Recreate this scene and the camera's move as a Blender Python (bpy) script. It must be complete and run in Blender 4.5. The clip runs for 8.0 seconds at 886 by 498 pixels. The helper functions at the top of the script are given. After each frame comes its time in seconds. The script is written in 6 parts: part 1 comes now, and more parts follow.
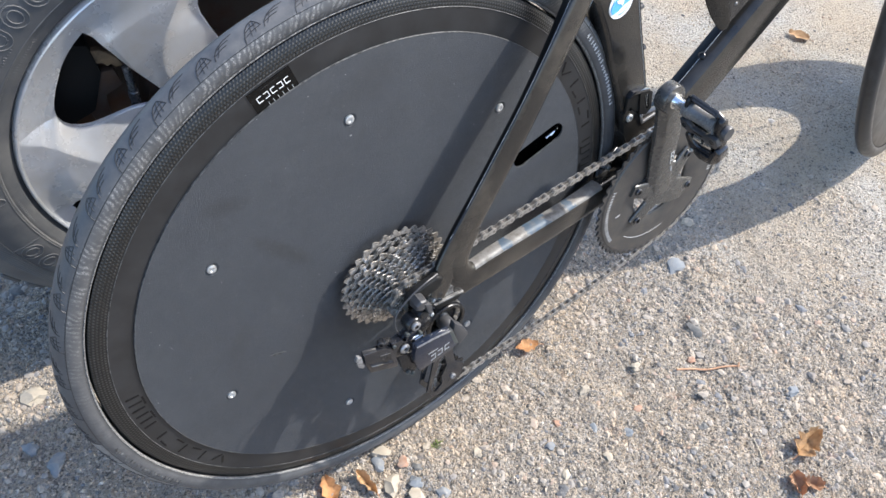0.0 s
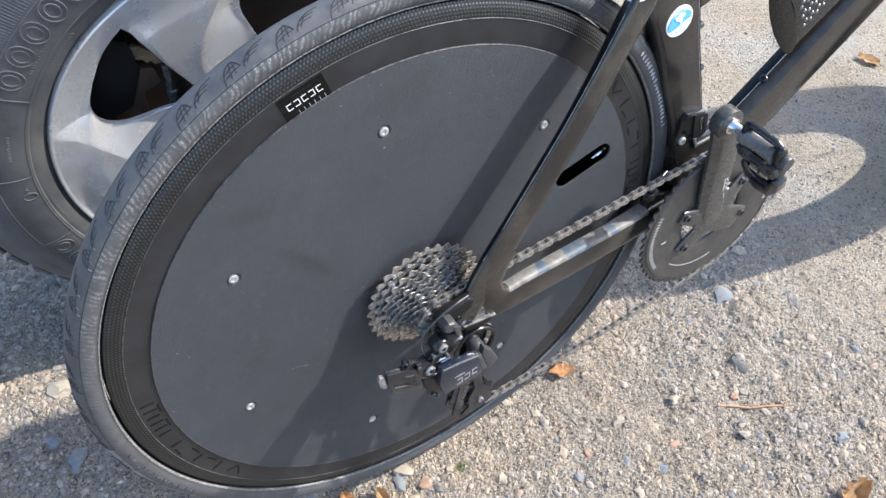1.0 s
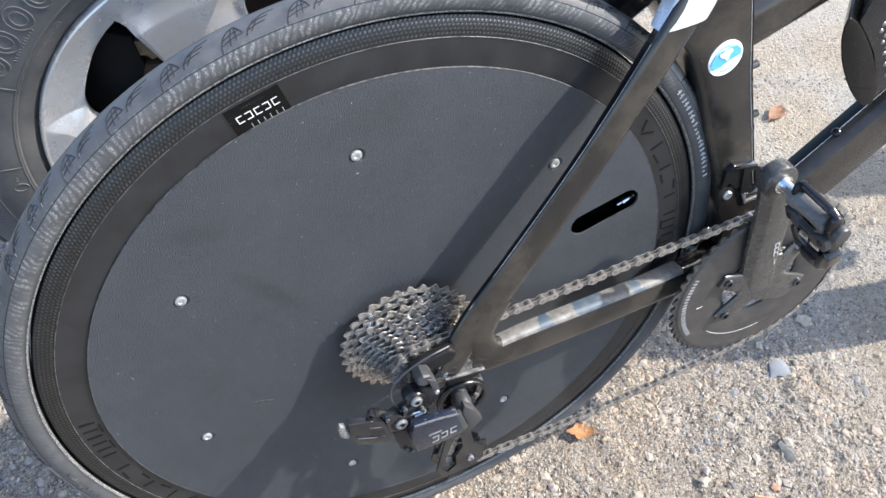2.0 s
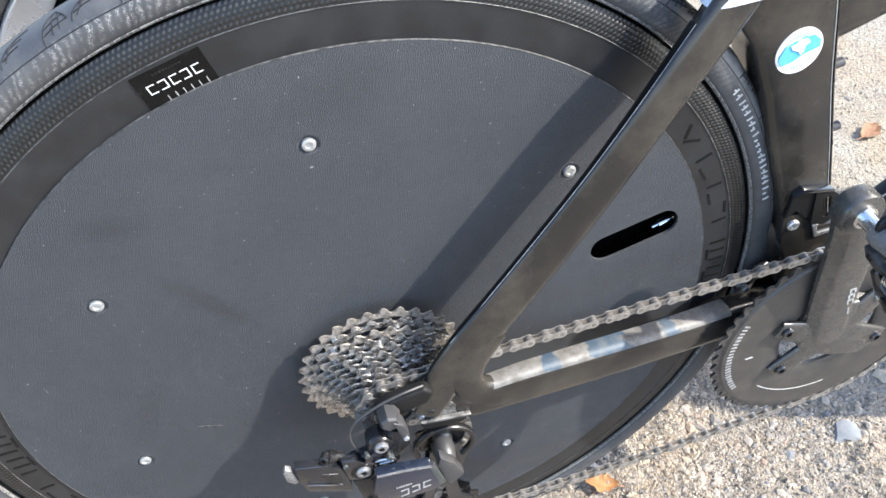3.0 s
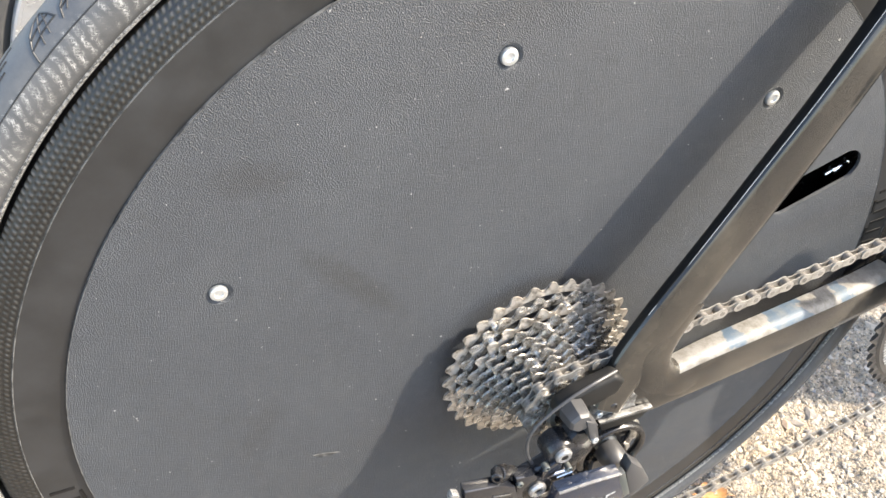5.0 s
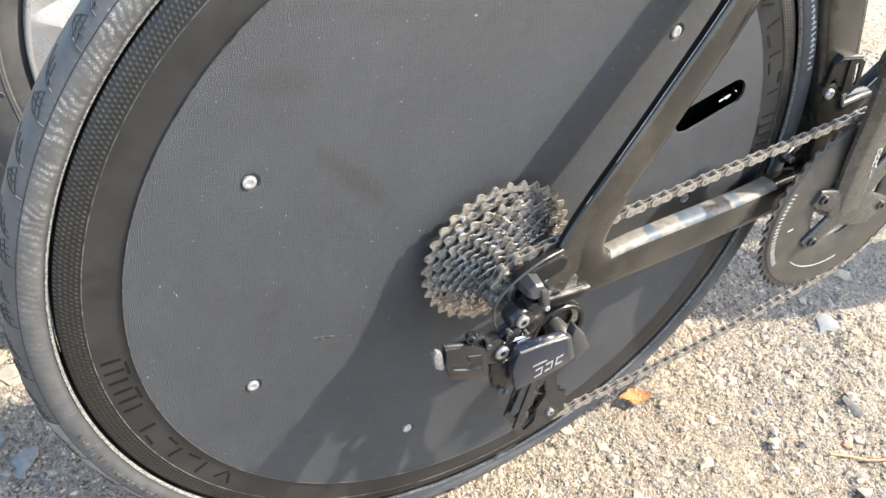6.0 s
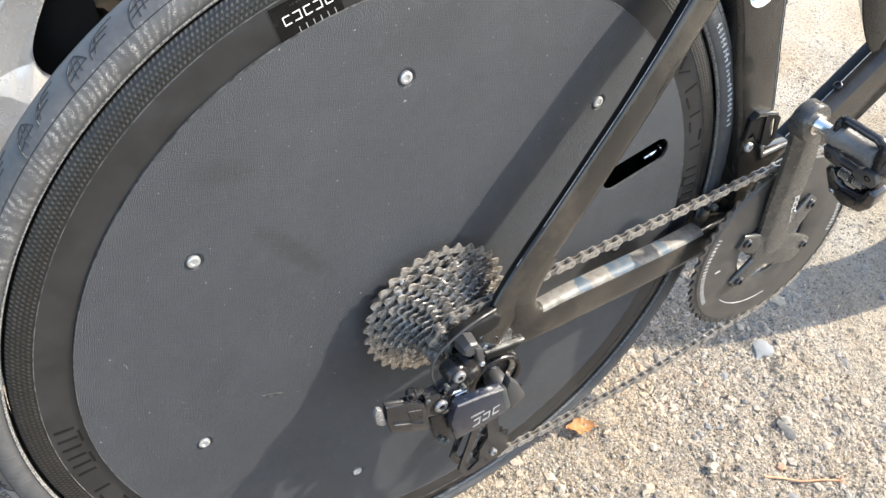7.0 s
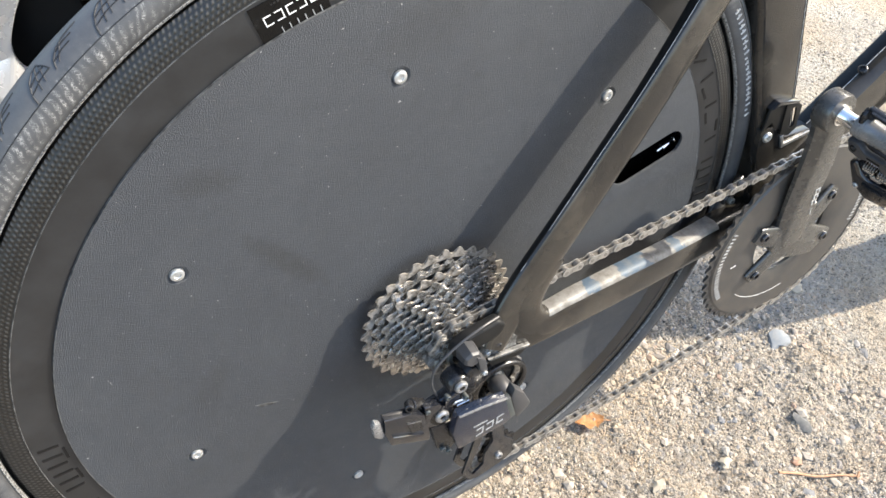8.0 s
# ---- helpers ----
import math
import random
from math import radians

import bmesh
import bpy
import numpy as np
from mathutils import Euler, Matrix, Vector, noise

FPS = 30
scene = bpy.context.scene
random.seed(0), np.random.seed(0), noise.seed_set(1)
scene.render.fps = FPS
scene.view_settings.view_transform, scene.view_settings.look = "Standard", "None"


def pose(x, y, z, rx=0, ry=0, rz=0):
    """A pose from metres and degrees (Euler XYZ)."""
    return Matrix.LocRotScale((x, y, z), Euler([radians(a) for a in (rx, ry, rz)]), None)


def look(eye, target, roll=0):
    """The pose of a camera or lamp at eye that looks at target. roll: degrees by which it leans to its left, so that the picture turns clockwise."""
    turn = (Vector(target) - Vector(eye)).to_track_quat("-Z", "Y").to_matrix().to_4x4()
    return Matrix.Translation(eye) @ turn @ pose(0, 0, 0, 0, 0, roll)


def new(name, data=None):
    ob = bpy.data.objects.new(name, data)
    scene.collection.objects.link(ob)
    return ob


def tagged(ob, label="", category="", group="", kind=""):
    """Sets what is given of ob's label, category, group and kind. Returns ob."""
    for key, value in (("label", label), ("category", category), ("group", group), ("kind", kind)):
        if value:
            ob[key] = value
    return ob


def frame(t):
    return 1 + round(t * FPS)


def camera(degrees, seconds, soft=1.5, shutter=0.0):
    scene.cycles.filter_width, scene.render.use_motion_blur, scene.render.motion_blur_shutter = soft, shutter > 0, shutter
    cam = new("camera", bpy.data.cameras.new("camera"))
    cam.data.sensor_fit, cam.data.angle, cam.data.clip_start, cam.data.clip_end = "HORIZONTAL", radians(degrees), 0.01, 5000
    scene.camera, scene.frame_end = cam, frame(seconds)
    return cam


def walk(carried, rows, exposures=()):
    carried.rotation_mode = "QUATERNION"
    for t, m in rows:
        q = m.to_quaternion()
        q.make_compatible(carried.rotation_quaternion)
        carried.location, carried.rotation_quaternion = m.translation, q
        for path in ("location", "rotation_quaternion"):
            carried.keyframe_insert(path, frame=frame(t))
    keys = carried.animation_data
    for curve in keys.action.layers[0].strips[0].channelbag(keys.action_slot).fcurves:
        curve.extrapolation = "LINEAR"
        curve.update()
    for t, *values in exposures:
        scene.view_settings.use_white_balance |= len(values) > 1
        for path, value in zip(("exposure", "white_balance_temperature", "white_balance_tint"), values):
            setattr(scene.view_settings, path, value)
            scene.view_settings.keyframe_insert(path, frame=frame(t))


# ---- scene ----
cam = camera(58.66, 8.0)
ROWS = [
    (0, -0.2640, -0.3967, 1.0434, 35.46, -3.26, -36.16),
    (0.5, -0.2584, -0.3873, 1.0449, 35.33, -3.01, -34.61),
    (1, -0.2346, -0.3773, 1.0247, 35.52, -2.49, -31.56),
    (1.5, -0.1910, -0.3657, 1.0057, 35.85, -1.75, -27.49),
    (1.7, -0.1647, -0.3658, 0.9948, 36.15, -1.37, -25.69),
    (2.8, -0.0237, -0.3244, 0.8998, 36.65, 1.14, -16.18),
    (3, -0.0232, -0.3066, 0.8818, 36.39, 1.10, -15.93),
    (3.5, -0.0344, -0.2777, 0.8442, 36.94, 1.36, -15.70),
    (4, -0.0599, -0.2380, 0.8094, 37.83, 0.69, -17.59),
    (4.5, -0.1076, -0.2090, 0.7853, 38.53, 0.02, -19.82),
    (5, -0.1677, -0.2329, 0.7648, 39.99, -1.34, -22.88),
    (5.2, -0.2001, -0.2460, 0.7512, 40.35, -1.95, -24.02),
    (6.3, -0.2548, -0.3323, 0.8247, 40.35, -5.30, -29.19),
    (6.5, -0.2523, -0.3314, 0.8389, 40.49, -5.47, -29.65),
    (7, -0.2318, -0.3201, 0.8551, 40.72, -5.67, -30.40),
    (7.5, -0.2130, -0.3062, 0.8531, 40.22, -5.49, -30.52),
    (8, -0.2035, -0.2903, 0.8496, 38.37, -4.82, -30.04),
]
EXPOSURES = [(0.0, 1.42, 6200, 10), (1.5, 1.46, 6200, 10), (3.0, 1.81, 6320, 9), (3.5, 1.94, 6600, 9), (4.5, 2.17, 7000, 9), (5.2, 2.34, 7250, 9), (6.5, 1.87, 6980, 8), (8.0, 1.80, 6860, 8)]
walk(cam, [(t, pose(x, y, z, rx, ry, rz)) for t, x, y, z, rx, ry, rz in ROWS], EXPOSURES)

# ---------------------------------------------------------------- light
SUN = Vector((0.7172, -0.1665, 0.6767)).normalized()
world = bpy.data.worlds.new("sky")
scene.world = world
world.use_nodes = True
wn = world.node_tree.nodes
sky = wn.new("ShaderNodeTexSky")
sky.sky_type, sky.sun_disc = "NISHITA", False
sky.dust_density, sky.air_density = 1.8, 1.0
sky.sun_elevation = math.asin(SUN.z)
sky.sun_rotation = math.atan2(SUN.x, SUN.y)
wn["Background"].inputs["Strength"].default_value = 0.172
world.node_tree.links.new(sky.outputs["Color"], wn["Background"].inputs["Color"])
sun = new("sun", bpy.data.lights.new("sun", "SUN"))
sun.data.energy, sun.data.angle, sun.data.color = 3.15, radians(0.9), (1.0, 0.93, 0.83)
sun.matrix_world = look(SUN * 5, (0, 0, 0))


# ---------------------------------------------------------------- materials
class Nodes:
    """A short hand for one node material."""

    def __init__(self, name):
        self.mat = bpy.data.materials.new(name)
        self.mat.use_nodes = True
        self.tree = self.mat.node_tree
        self.bsdf = self.tree.nodes["Principled BSDF"]

    def add(self, kind, operation="", feature="", data_type=""):
        node = self.tree.nodes.new(kind)
        if operation:
            node.operation = operation
        if feature:
            node.feature = feature
        if data_type:
            node.data_type = data_type
        return node

    def link(self, a, b):
        self.tree.links.new(a, b)

    def put(self, socket, value):
        if isinstance(value, bpy.types.NodeSocket):
            self.link(value, socket)
        else:
            socket.default_value = value

    def coords(self):
        return self.add("ShaderNodeTexCoord").outputs["Object"]

    def noise(self, scale, detail=4.0, rough=0.55, vector=None, out="Fac"):
        node = self.add("ShaderNodeTexNoise")
        self.link(vector if vector is not None else self.coords(), node.inputs["Vector"])
        node.inputs["Scale"].default_value, node.inputs["Detail"].default_value = scale, detail
        node.inputs["Roughness"].default_value = rough
        return node.outputs[out]

    def voronoi(self, scale, vector=None, feature="F1", out="Distance"):
        node = self.add("ShaderNodeTexVoronoi", feature=feature)
        self.link(vector if vector is not None else self.coords(), node.inputs["Vector"])
        node.inputs["Scale"].default_value = scale
        return node.outputs[out]

    def math(self, op, a, b=0.0, c=0.0):
        node = self.add("ShaderNodeMath", operation=op)
        for i, v in enumerate((a, b, c)):
            self.put(node.inputs[i], v)
        return node.outputs[0]

    def ramp(self, fac, stops):
        node = self.add("ShaderNodeValToRGB")
        self.put(node.inputs["Fac"], fac)
        el = node.color_ramp.elements
        while len(el) < len(stops):
            el.new(0.5)
        for e, (pos, col) in zip(el, stops):
            e.position = pos
            e.color = (*col, 1) if len(col) == 3 else col
        return node.outputs["Color"]

    def grey(self, fac, lo, hi, a=0.0, b=1.0):
        node = self.add("ShaderNodeMapRange")
        self.put(node.inputs["Value"], fac)
        for key, v in (("From Min", lo), ("From Max", hi), ("To Min", a), ("To Max", b)):
            node.inputs[key].default_value = v
        return node.outputs["Result"]

    def mix(self, fac, a, b):
        node = self.add("ShaderNodeMix", data_type="RGBA")
        self.put(node.inputs[0], fac)
        for i, v in ((6, a), (7, b)):
            if isinstance(v, tuple):
                v = (*v, 1)
            self.put(node.inputs[i], v)
        return node.outputs[2]

    def bump(self, height, strength=0.3, distance=0.001, after=None):
        node = self.add("ShaderNodeBump")
        self.put(node.inputs["Height"], height)
        node.inputs["Strength"].default_value, node.inputs["Distance"].default_value = strength, distance
        if after is not None:
            self.link(after, node.inputs["Normal"])
        return node.outputs["Normal"]

    def done(self, color=None, rough=None, metal=0.0, normal=None, spec=None, coat=0.0):
        if color is not None:
            self.put(self.bsdf.inputs["Base Color"], (*color, 1) if isinstance(color, tuple) else color)
        if rough is not None:
            self.put(self.bsdf.inputs["Roughness"], rough)
        self.put(self.bsdf.inputs["Metallic"], metal)
        if spec is not None:
            self.bsdf.inputs["Specular IOR Level"].default_value = spec
        if coat:
            self.bsdf.inputs["Coat Weight"].default_value = coat
            self.bsdf.inputs["Coat Roughness"].default_value = 0.08
        if normal is not None:
            self.link(normal, self.bsdf.inputs["Normal"])
        return self.mat


def worn(name, base, dirt, scale=60.0, lo=0.45, hi=0.75, rough=(0.3, 0.6), metal=0.0, fine=900.0, bump=0.1, spec=None, coat=0.0):
    """A coloured surface with patches of dirt and a fine grain."""
    n = Nodes(name)
    big, small = n.noise(scale, 6, 0.65), n.noise(fine, 3)
    fac = n.grey(big, lo, hi)
    speck = n.grey(small, 0.62, 0.75)
    fac = n.math("MAXIMUM", fac, n.math("MULTIPLY", speck, 0.5))
    color = n.mix(fac, base, dirt)
    return n.done(color, n.grey(fac, 0, 1, *rough), metal, n.bump(small, bump, 0.0006), spec, coat)


def polar(n):
    """Angle (radians) and radius of a point about the y axis of the object."""
    sep = n.add("ShaderNodeSeparateXYZ")
    n.link(n.coords(), sep.inputs[0])
    x, z = sep.outputs["X"], n.math("ADD", sep.outputs["Z"], 0.004)
    x = n.math("SUBTRACT", x, 0.002)
    radius = n.math("SQRT", n.math("ADD", n.math("MULTIPLY", x, x), n.math("MULTIPLY", z, z)))
    return n.math("ARCTAN2", z, x), radius, sep.outputs["Y"]


def make_disc_material():
    n = Nodes("grained_black_disc")
    co = n.coords()
    cells = n.math("ADD", n.voronoi(1500, co), n.math("MULTIPLY", n.noise(1400, 3, 0.7, co), 0.9))
    big, mid, dust = n.noise(9, 5, 0.6), n.noise(46, 6, 0.7), n.noise(420, 2)
    tone = n.mix(n.grey(big, 0.35, 0.7), (0.019, 0.022, 0.027), (0.031, 0.035, 0.041))
    tone = n.mix(n.math("MULTIPLY", n.grey(mid, 0.60, 0.76), 0.5), tone, (0.015, 0.015, 0.015))
    tone = n.mix(n.math("MULTIPLY", n.grey(n.noise(22, 8, 0.8), 0.50, 0.72), 0.5), tone, (0.050, 0.053, 0.056))
    tone = n.mix(n.math("MULTIPLY", n.grey(n.noise(13, 8, 0.75), 0.56, 0.70), 0.45), tone, (0.017, 0.017, 0.018))
    tone = n.mix(n.grey(n.noise(850, 4, 0.75), 0.35, 0.68, 0.0, 0.75), tone, (0.052, 0.056, 0.063))
    # pale lint and grit caught in the grain
    tone = n.mix(n.math("MULTIPLY", n.grey(dust, 0.745, 0.775), 0.8), tone, (0.36, 0.355, 0.34))
    tone = n.mix(n.math("MULTIPLY", n.grey(n.noise(190, 2), 0.775, 0.79), 0.7), tone, (0.36, 0.355, 0.34))
    # greasy smears left by the chain: each a stretched blot with ragged edges
    sep = n.add("ShaderNodeSeparateXYZ")
    n.link(co, sep.inputs[0])
    ragged = n.noise(150, 6, 0.75)
    for cx, cz, turn, long, wide, amount in ((-0.097, 0.104, -56, 0.046, 0.010, 0.45), (-0.129, 0.187, -20, 0.024, 0.011, 0.35), (0.02, 0.235, 10, 0.05, 0.02, 0.22), (-0.17, 0.02, 60, 0.03, 0.012, 0.22)):
        c, s_ = math.cos(radians(turn)), math.sin(radians(turn))
        dx, dz = n.math("SUBTRACT", sep.outputs["X"], cx), n.math("SUBTRACT", sep.outputs["Z"], cz)
        u = n.math("DIVIDE", n.math("ADD", n.math("MULTIPLY", dx, c), n.math("MULTIPLY", dz, s_)), long)
        v = n.math("DIVIDE", n.math("SUBTRACT", n.math("MULTIPLY", dz, c), n.math("MULTIPLY", dx, s_)), wide)
        d = n.math("ADD", n.math("MULTIPLY", u, u), n.math("MULTIPLY", v, v))
        blot = n.grey(n.math("ADD", d, n.math("MULTIPLY", n.math("SUBTRACT", ragged, 0.5), 2.6)), 1.0, 0.1)
        tone = n.mix(n.math("MULTIPLY", blot, amount), tone, (0.012, 0.0115, 0.011))
    rough = n.grey(mid, 0.3, 0.8, 0.50, 0.66)
    normal = n.bump(n.noise(14, 2), 0.10, 0.004)
    return n.done(tone, rough, 0.0, n.bump(cells, 0.78, 0.0007, normal), 0.5)


def make_carbon_material():
    n = Nodes("woven_carbon")
    ang, rad, _ = polar(n)
    u, v = n.math("MULTIPLY", ang, 92.0), n.math("MULTIPLY", rad, 345.0)
    a = n.math("FRACT", n.math("ADD", u, n.math("ADD", n.math("MULTIPLY", n.math("FLOOR", v), 0.30), n.math("MULTIPLY", v, 0.35))))
    b = n.math("FRACT", v)
    da, db = n.math("ABSOLUTE", n.math("SUBTRACT", a, 0.5)), n.math("ABSOLUTE", n.math("SUBTRACT", b, 0.5))
    dot = n.math("MULTIPLY", n.grey(da, 0.38, 0.08), n.grey(db, 0.46, 0.12))
    wear = n.math("MULTIPLY", n.grey(n.noise(60, 5), 0.3, 0.7, 0.35, 1.0), n.grey(n.math("ABSOLUTE", n.math("SUBTRACT", rad, 0.3005)), 0.0, 0.005, 0.35, 1.0))
    color = n.mix(n.math("MULTIPLY", dot, wear), (0.005, 0.005, 0.005), (0.050, 0.048, 0.045))
    return n.done(color, 0.36, 0.0, n.bump(dot, 0.5, 0.0007))


def make_tyre_material():
    n = Nodes("dusty_bicycle_rubber")
    ang, rad, y = polar(n)
    # scuffed shoulder: short cross threads showing through the rubber
    along = n.math("MULTIPLY", ang, 0.33)
    over = n.math("MULTIPLY", n.math("ARCTAN2", n.math("SUBTRACT", y, 0.013), n.math("SUBTRACT", rad, 0.3225)), 0.0145)

    def threads(sign):
        vec = n.add("ShaderNodeCombineXYZ")
        n.link(n.math("MULTIPLY", n.math("ADD", along, n.math("MULTIPLY", over, sign)), 1100.0), vec.inputs[0])
        n.link(n.math("MULTIPLY", n.math("SUBTRACT", along, n.math("MULTIPLY", over, sign)), 260.0), vec.inputs[1])
        return n.noise(1.0, 3, 0.6, vec.outputs[0])

    hatch = n.grey(n.math("MAXIMUM", threads(1.0), threads(-1.0)), 0.46, 0.64)
    rag = n.math("MULTIPLY", n.math("SUBTRACT", n.noise(160, 5, 0.7), 0.5), 0.005)
    place = n.math("ADD", rad, rag)
    band = n.math("MULTIPLY", n.grey(place, 0.3150, 0.3180), n.grey(place, 0.3300, 0.3272))
    row = n.math("ADD", n.math("DIVIDE", along, 0.0050), n.math("ADD", n.math("DIVIDE", over, 0.0110), n.math("MULTIPLY", n.noise(48, 4), 3.4)))
    stripe = n.grey(n.math("ABSOLUTE", n.math("SUBTRACT", n.math("FRACT", row), 0.5)), 0.36, 0.12)
    patchy = n.math("MULTIPLY", n.grey(n.noise(55, 6, 0.75), 0.42, 0.60, 0.0, 1.0), n.grey(n.noise(700, 4, 0.7), 0.34, 0.60, 0.2, 1.0))
    # scuff at full strength over the upper left arc, faint beyond both ends
    scuff_by_angle = n.math("MULTIPLY", n.grey(ang, 2.95, 2.45, 0.12, 1.0), n.grey(ang, 0.45, 1.0, 0.06, 1.0))
    scuff = n.math("MULTIPLY", n.math("MULTIPLY", n.math("MULTIPLY", hatch, band), n.math("MULTIPLY", stripe, patchy)), scuff_by_angle)
    dust = n.math("MULTIPLY", n.grey(n.noise(60, 8, 0.7), 0.38, 0.74), 0.7)
    color = n.mix(dust, (0.047, 0.049, 0.053), (0.104, 0.104, 0.104))
    color = n.mix(n.math("MULTIPLY", n.grey(n.noise(620, 4, 0.7), 0.66, 0.76), 0.3), color, (0.22, 0.22, 0.215))
    color = n.mix(n.grey(rad, 0.3165, 0.3140), color, (0.035, 0.035, 0.036))
    color = n.mix(scuff, color, (0.44, 0.43, 0.41))
    # crown greyer on the part of the wheel under the seat tube
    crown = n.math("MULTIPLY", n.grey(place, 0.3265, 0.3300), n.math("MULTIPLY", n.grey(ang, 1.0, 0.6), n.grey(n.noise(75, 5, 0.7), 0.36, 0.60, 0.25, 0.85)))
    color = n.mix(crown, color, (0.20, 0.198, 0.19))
    grain = n.noise(1300, 3)
    return n.done(color, n.grey(dust, 0, 0.6, 0.40, 0.62), 0.0, n.bump(grain, 0.2, 0.0005))


def make_ground_material():
    n = Nodes("dusty_gravel_ground")
    co = n.coords()
    big, mid = n.noise(2.4, 4, 0.6), n.noise(22, 6, 0.7)
    cell = n.voronoi(190, co, "F1", "Color")
    cell2 = n.voronoi(430, co, "F1", "Color")
    sep = n.add("ShaderNodeSeparateColor")
    n.link(cell, sep.inputs[0])
    sep2 = n.add("ShaderNodeSeparateColor")
    n.link(cell2, sep2.inputs[0])
    where = n.add("ShaderNodeSeparateXYZ")
    n.link(co, where.inputs[0])
    base = n.mix(n.grey(big, 0.38, 0.62), (0.380, 0.301, 0.209), (0.329, 0.285, 0.231))
    base = n.mix(n.math("MULTIPLY", n.grey(mid, 0.45, 0.75), 0.5), base, (0.431, 0.368, 0.291))
    base = n.mix(n.math("MULTIPLY", n.grey(n.noise(5.0, 5, 0.65), 0.50, 0.66), 0.7), base, (0.431, 0.329, 0.216))
    base = n.mix(n.grey(n.noise(9.0, 5, 0.65), 0.42, 0.30, 0.0, 0.5), base, (0.241, 0.241, 0.241))
    base = n.mix(n.grey(n.noise(16.0, 5, 0.7), 0.60, 0.70, 0.0, 0.45), base, (0.368, 0.253, 0.178))
    stone = n.ramp(sep.outputs["Red"], [(0.0, (0.101, 0.101, 0.105)), (0.25, (0.216, 0.216, 0.218)), (0.5, (0.342, 0.301, 0.247)), (0.75, (0.444, 0.400, 0.336)), (1.0, (0.317, 0.228, 0.165))])
    base = n.mix(n.grey(sep.outputs["Green"], 0.35, 0.6, 0.0, 0.7), base, stone)
    grit = n.ramp(sep2.outputs["Red"], [(0.0, (0.076, 0.073, 0.070)), (0.45, (0.329, 0.289, 0.234)), (1.0, (0.495, 0.456, 0.400))])
    base = n.mix(n.grey(sep2.outputs["Blue"], 0.3, 0.7, 0.0, 0.75), base, grit)
    # fine pale dust with dark grit away from the wheel
    dusty = n.math("MULTIPLY", n.grey(n.math("ADD", n.math("ADD", where.outputs["X"], n.math("MULTIPLY", where.outputs["Y"], 0.6)), n.math("MULTIPLY", n.math("SUBTRACT", n.noise(1.3, 5, 0.6), 0.5), 0.9)), 0.30, 0.85), n.grey(n.noise(7, 6, 0.7), 0.32, 0.56, 0.35, 0.9))
    pale = n.mix(n.grey(n.noise(4, 4), 0.42, 0.6), (0.493, 0.471, 0.422), (0.493, 0.418, 0.317))
    base = n.mix(n.math("MULTIPLY", dusty, 0.8), base, pale)
    specks = n.math("MULTIPLY", n.grey(n.noise(230, 3, 0.6), 0.58, 0.63), n.grey(n.noise(30, 4), 0.35, 0.6, 0.3, 1.0))
    base = n.mix(n.math("MULTIPLY", specks, 0.85), base, (0.076, 0.073, 0.067))
    height = n.math("ADD", n.math("MULTIPLY", n.voronoi(190, co), -0.9), n.math("MULTIPLY", n.voronoi(430, co), -0.7))
    height = n.math("ADD", height, n.math("MULTIPLY", n.noise(150, 8, 0.8), 1.5))
    height = n.math("SUBTRACT", height, n.math("MULTIPLY", specks, 0.6))
    return n.done(base, 0.93, 0.0, n.bump(height, 1.0, 0.0050), 0.15)


def make_gravel_material(name, stops):
    n = Nodes(name)
    geo = n.add("ShaderNodeNewGeometry")
    tone = n.ramp(geo.outputs["Random Per Island"], stops)
    mott = n.noise(420, 5, 0.7)
    tone = n.mix(n.math("MULTIPLY", n.grey(mott, 0.5, 0.75), 0.5), tone, (0.291, 0.266, 0.228))
    tone = n.mix(n.math("MULTIPLY", n.grey(mott, 0.45, 0.25), 0.35), tone, (0.063, 0.063, 0.063))
    tone = n.mix(n.grey(n.noise(5.0, 5, 0.65), 0.50, 0.66, 0.0, 0.55), tone, (0.392, 0.297, 0.196))
    tone = n.mix(n.grey(n.noise(9.0, 5, 0.65), 0.42, 0.30, 0.0, 0.45), tone, (0.209, 0.212, 0.216))
    tone = n.mix(n.grey(n.noise(16.0, 5, 0.7), 0.60, 0.70, 0.0, 0.5), tone, (0.348, 0.228, 0.158))
    return n.done(tone, 0.85, 0.0, n.bump(mott, 0.5, 0.001), 0.3)


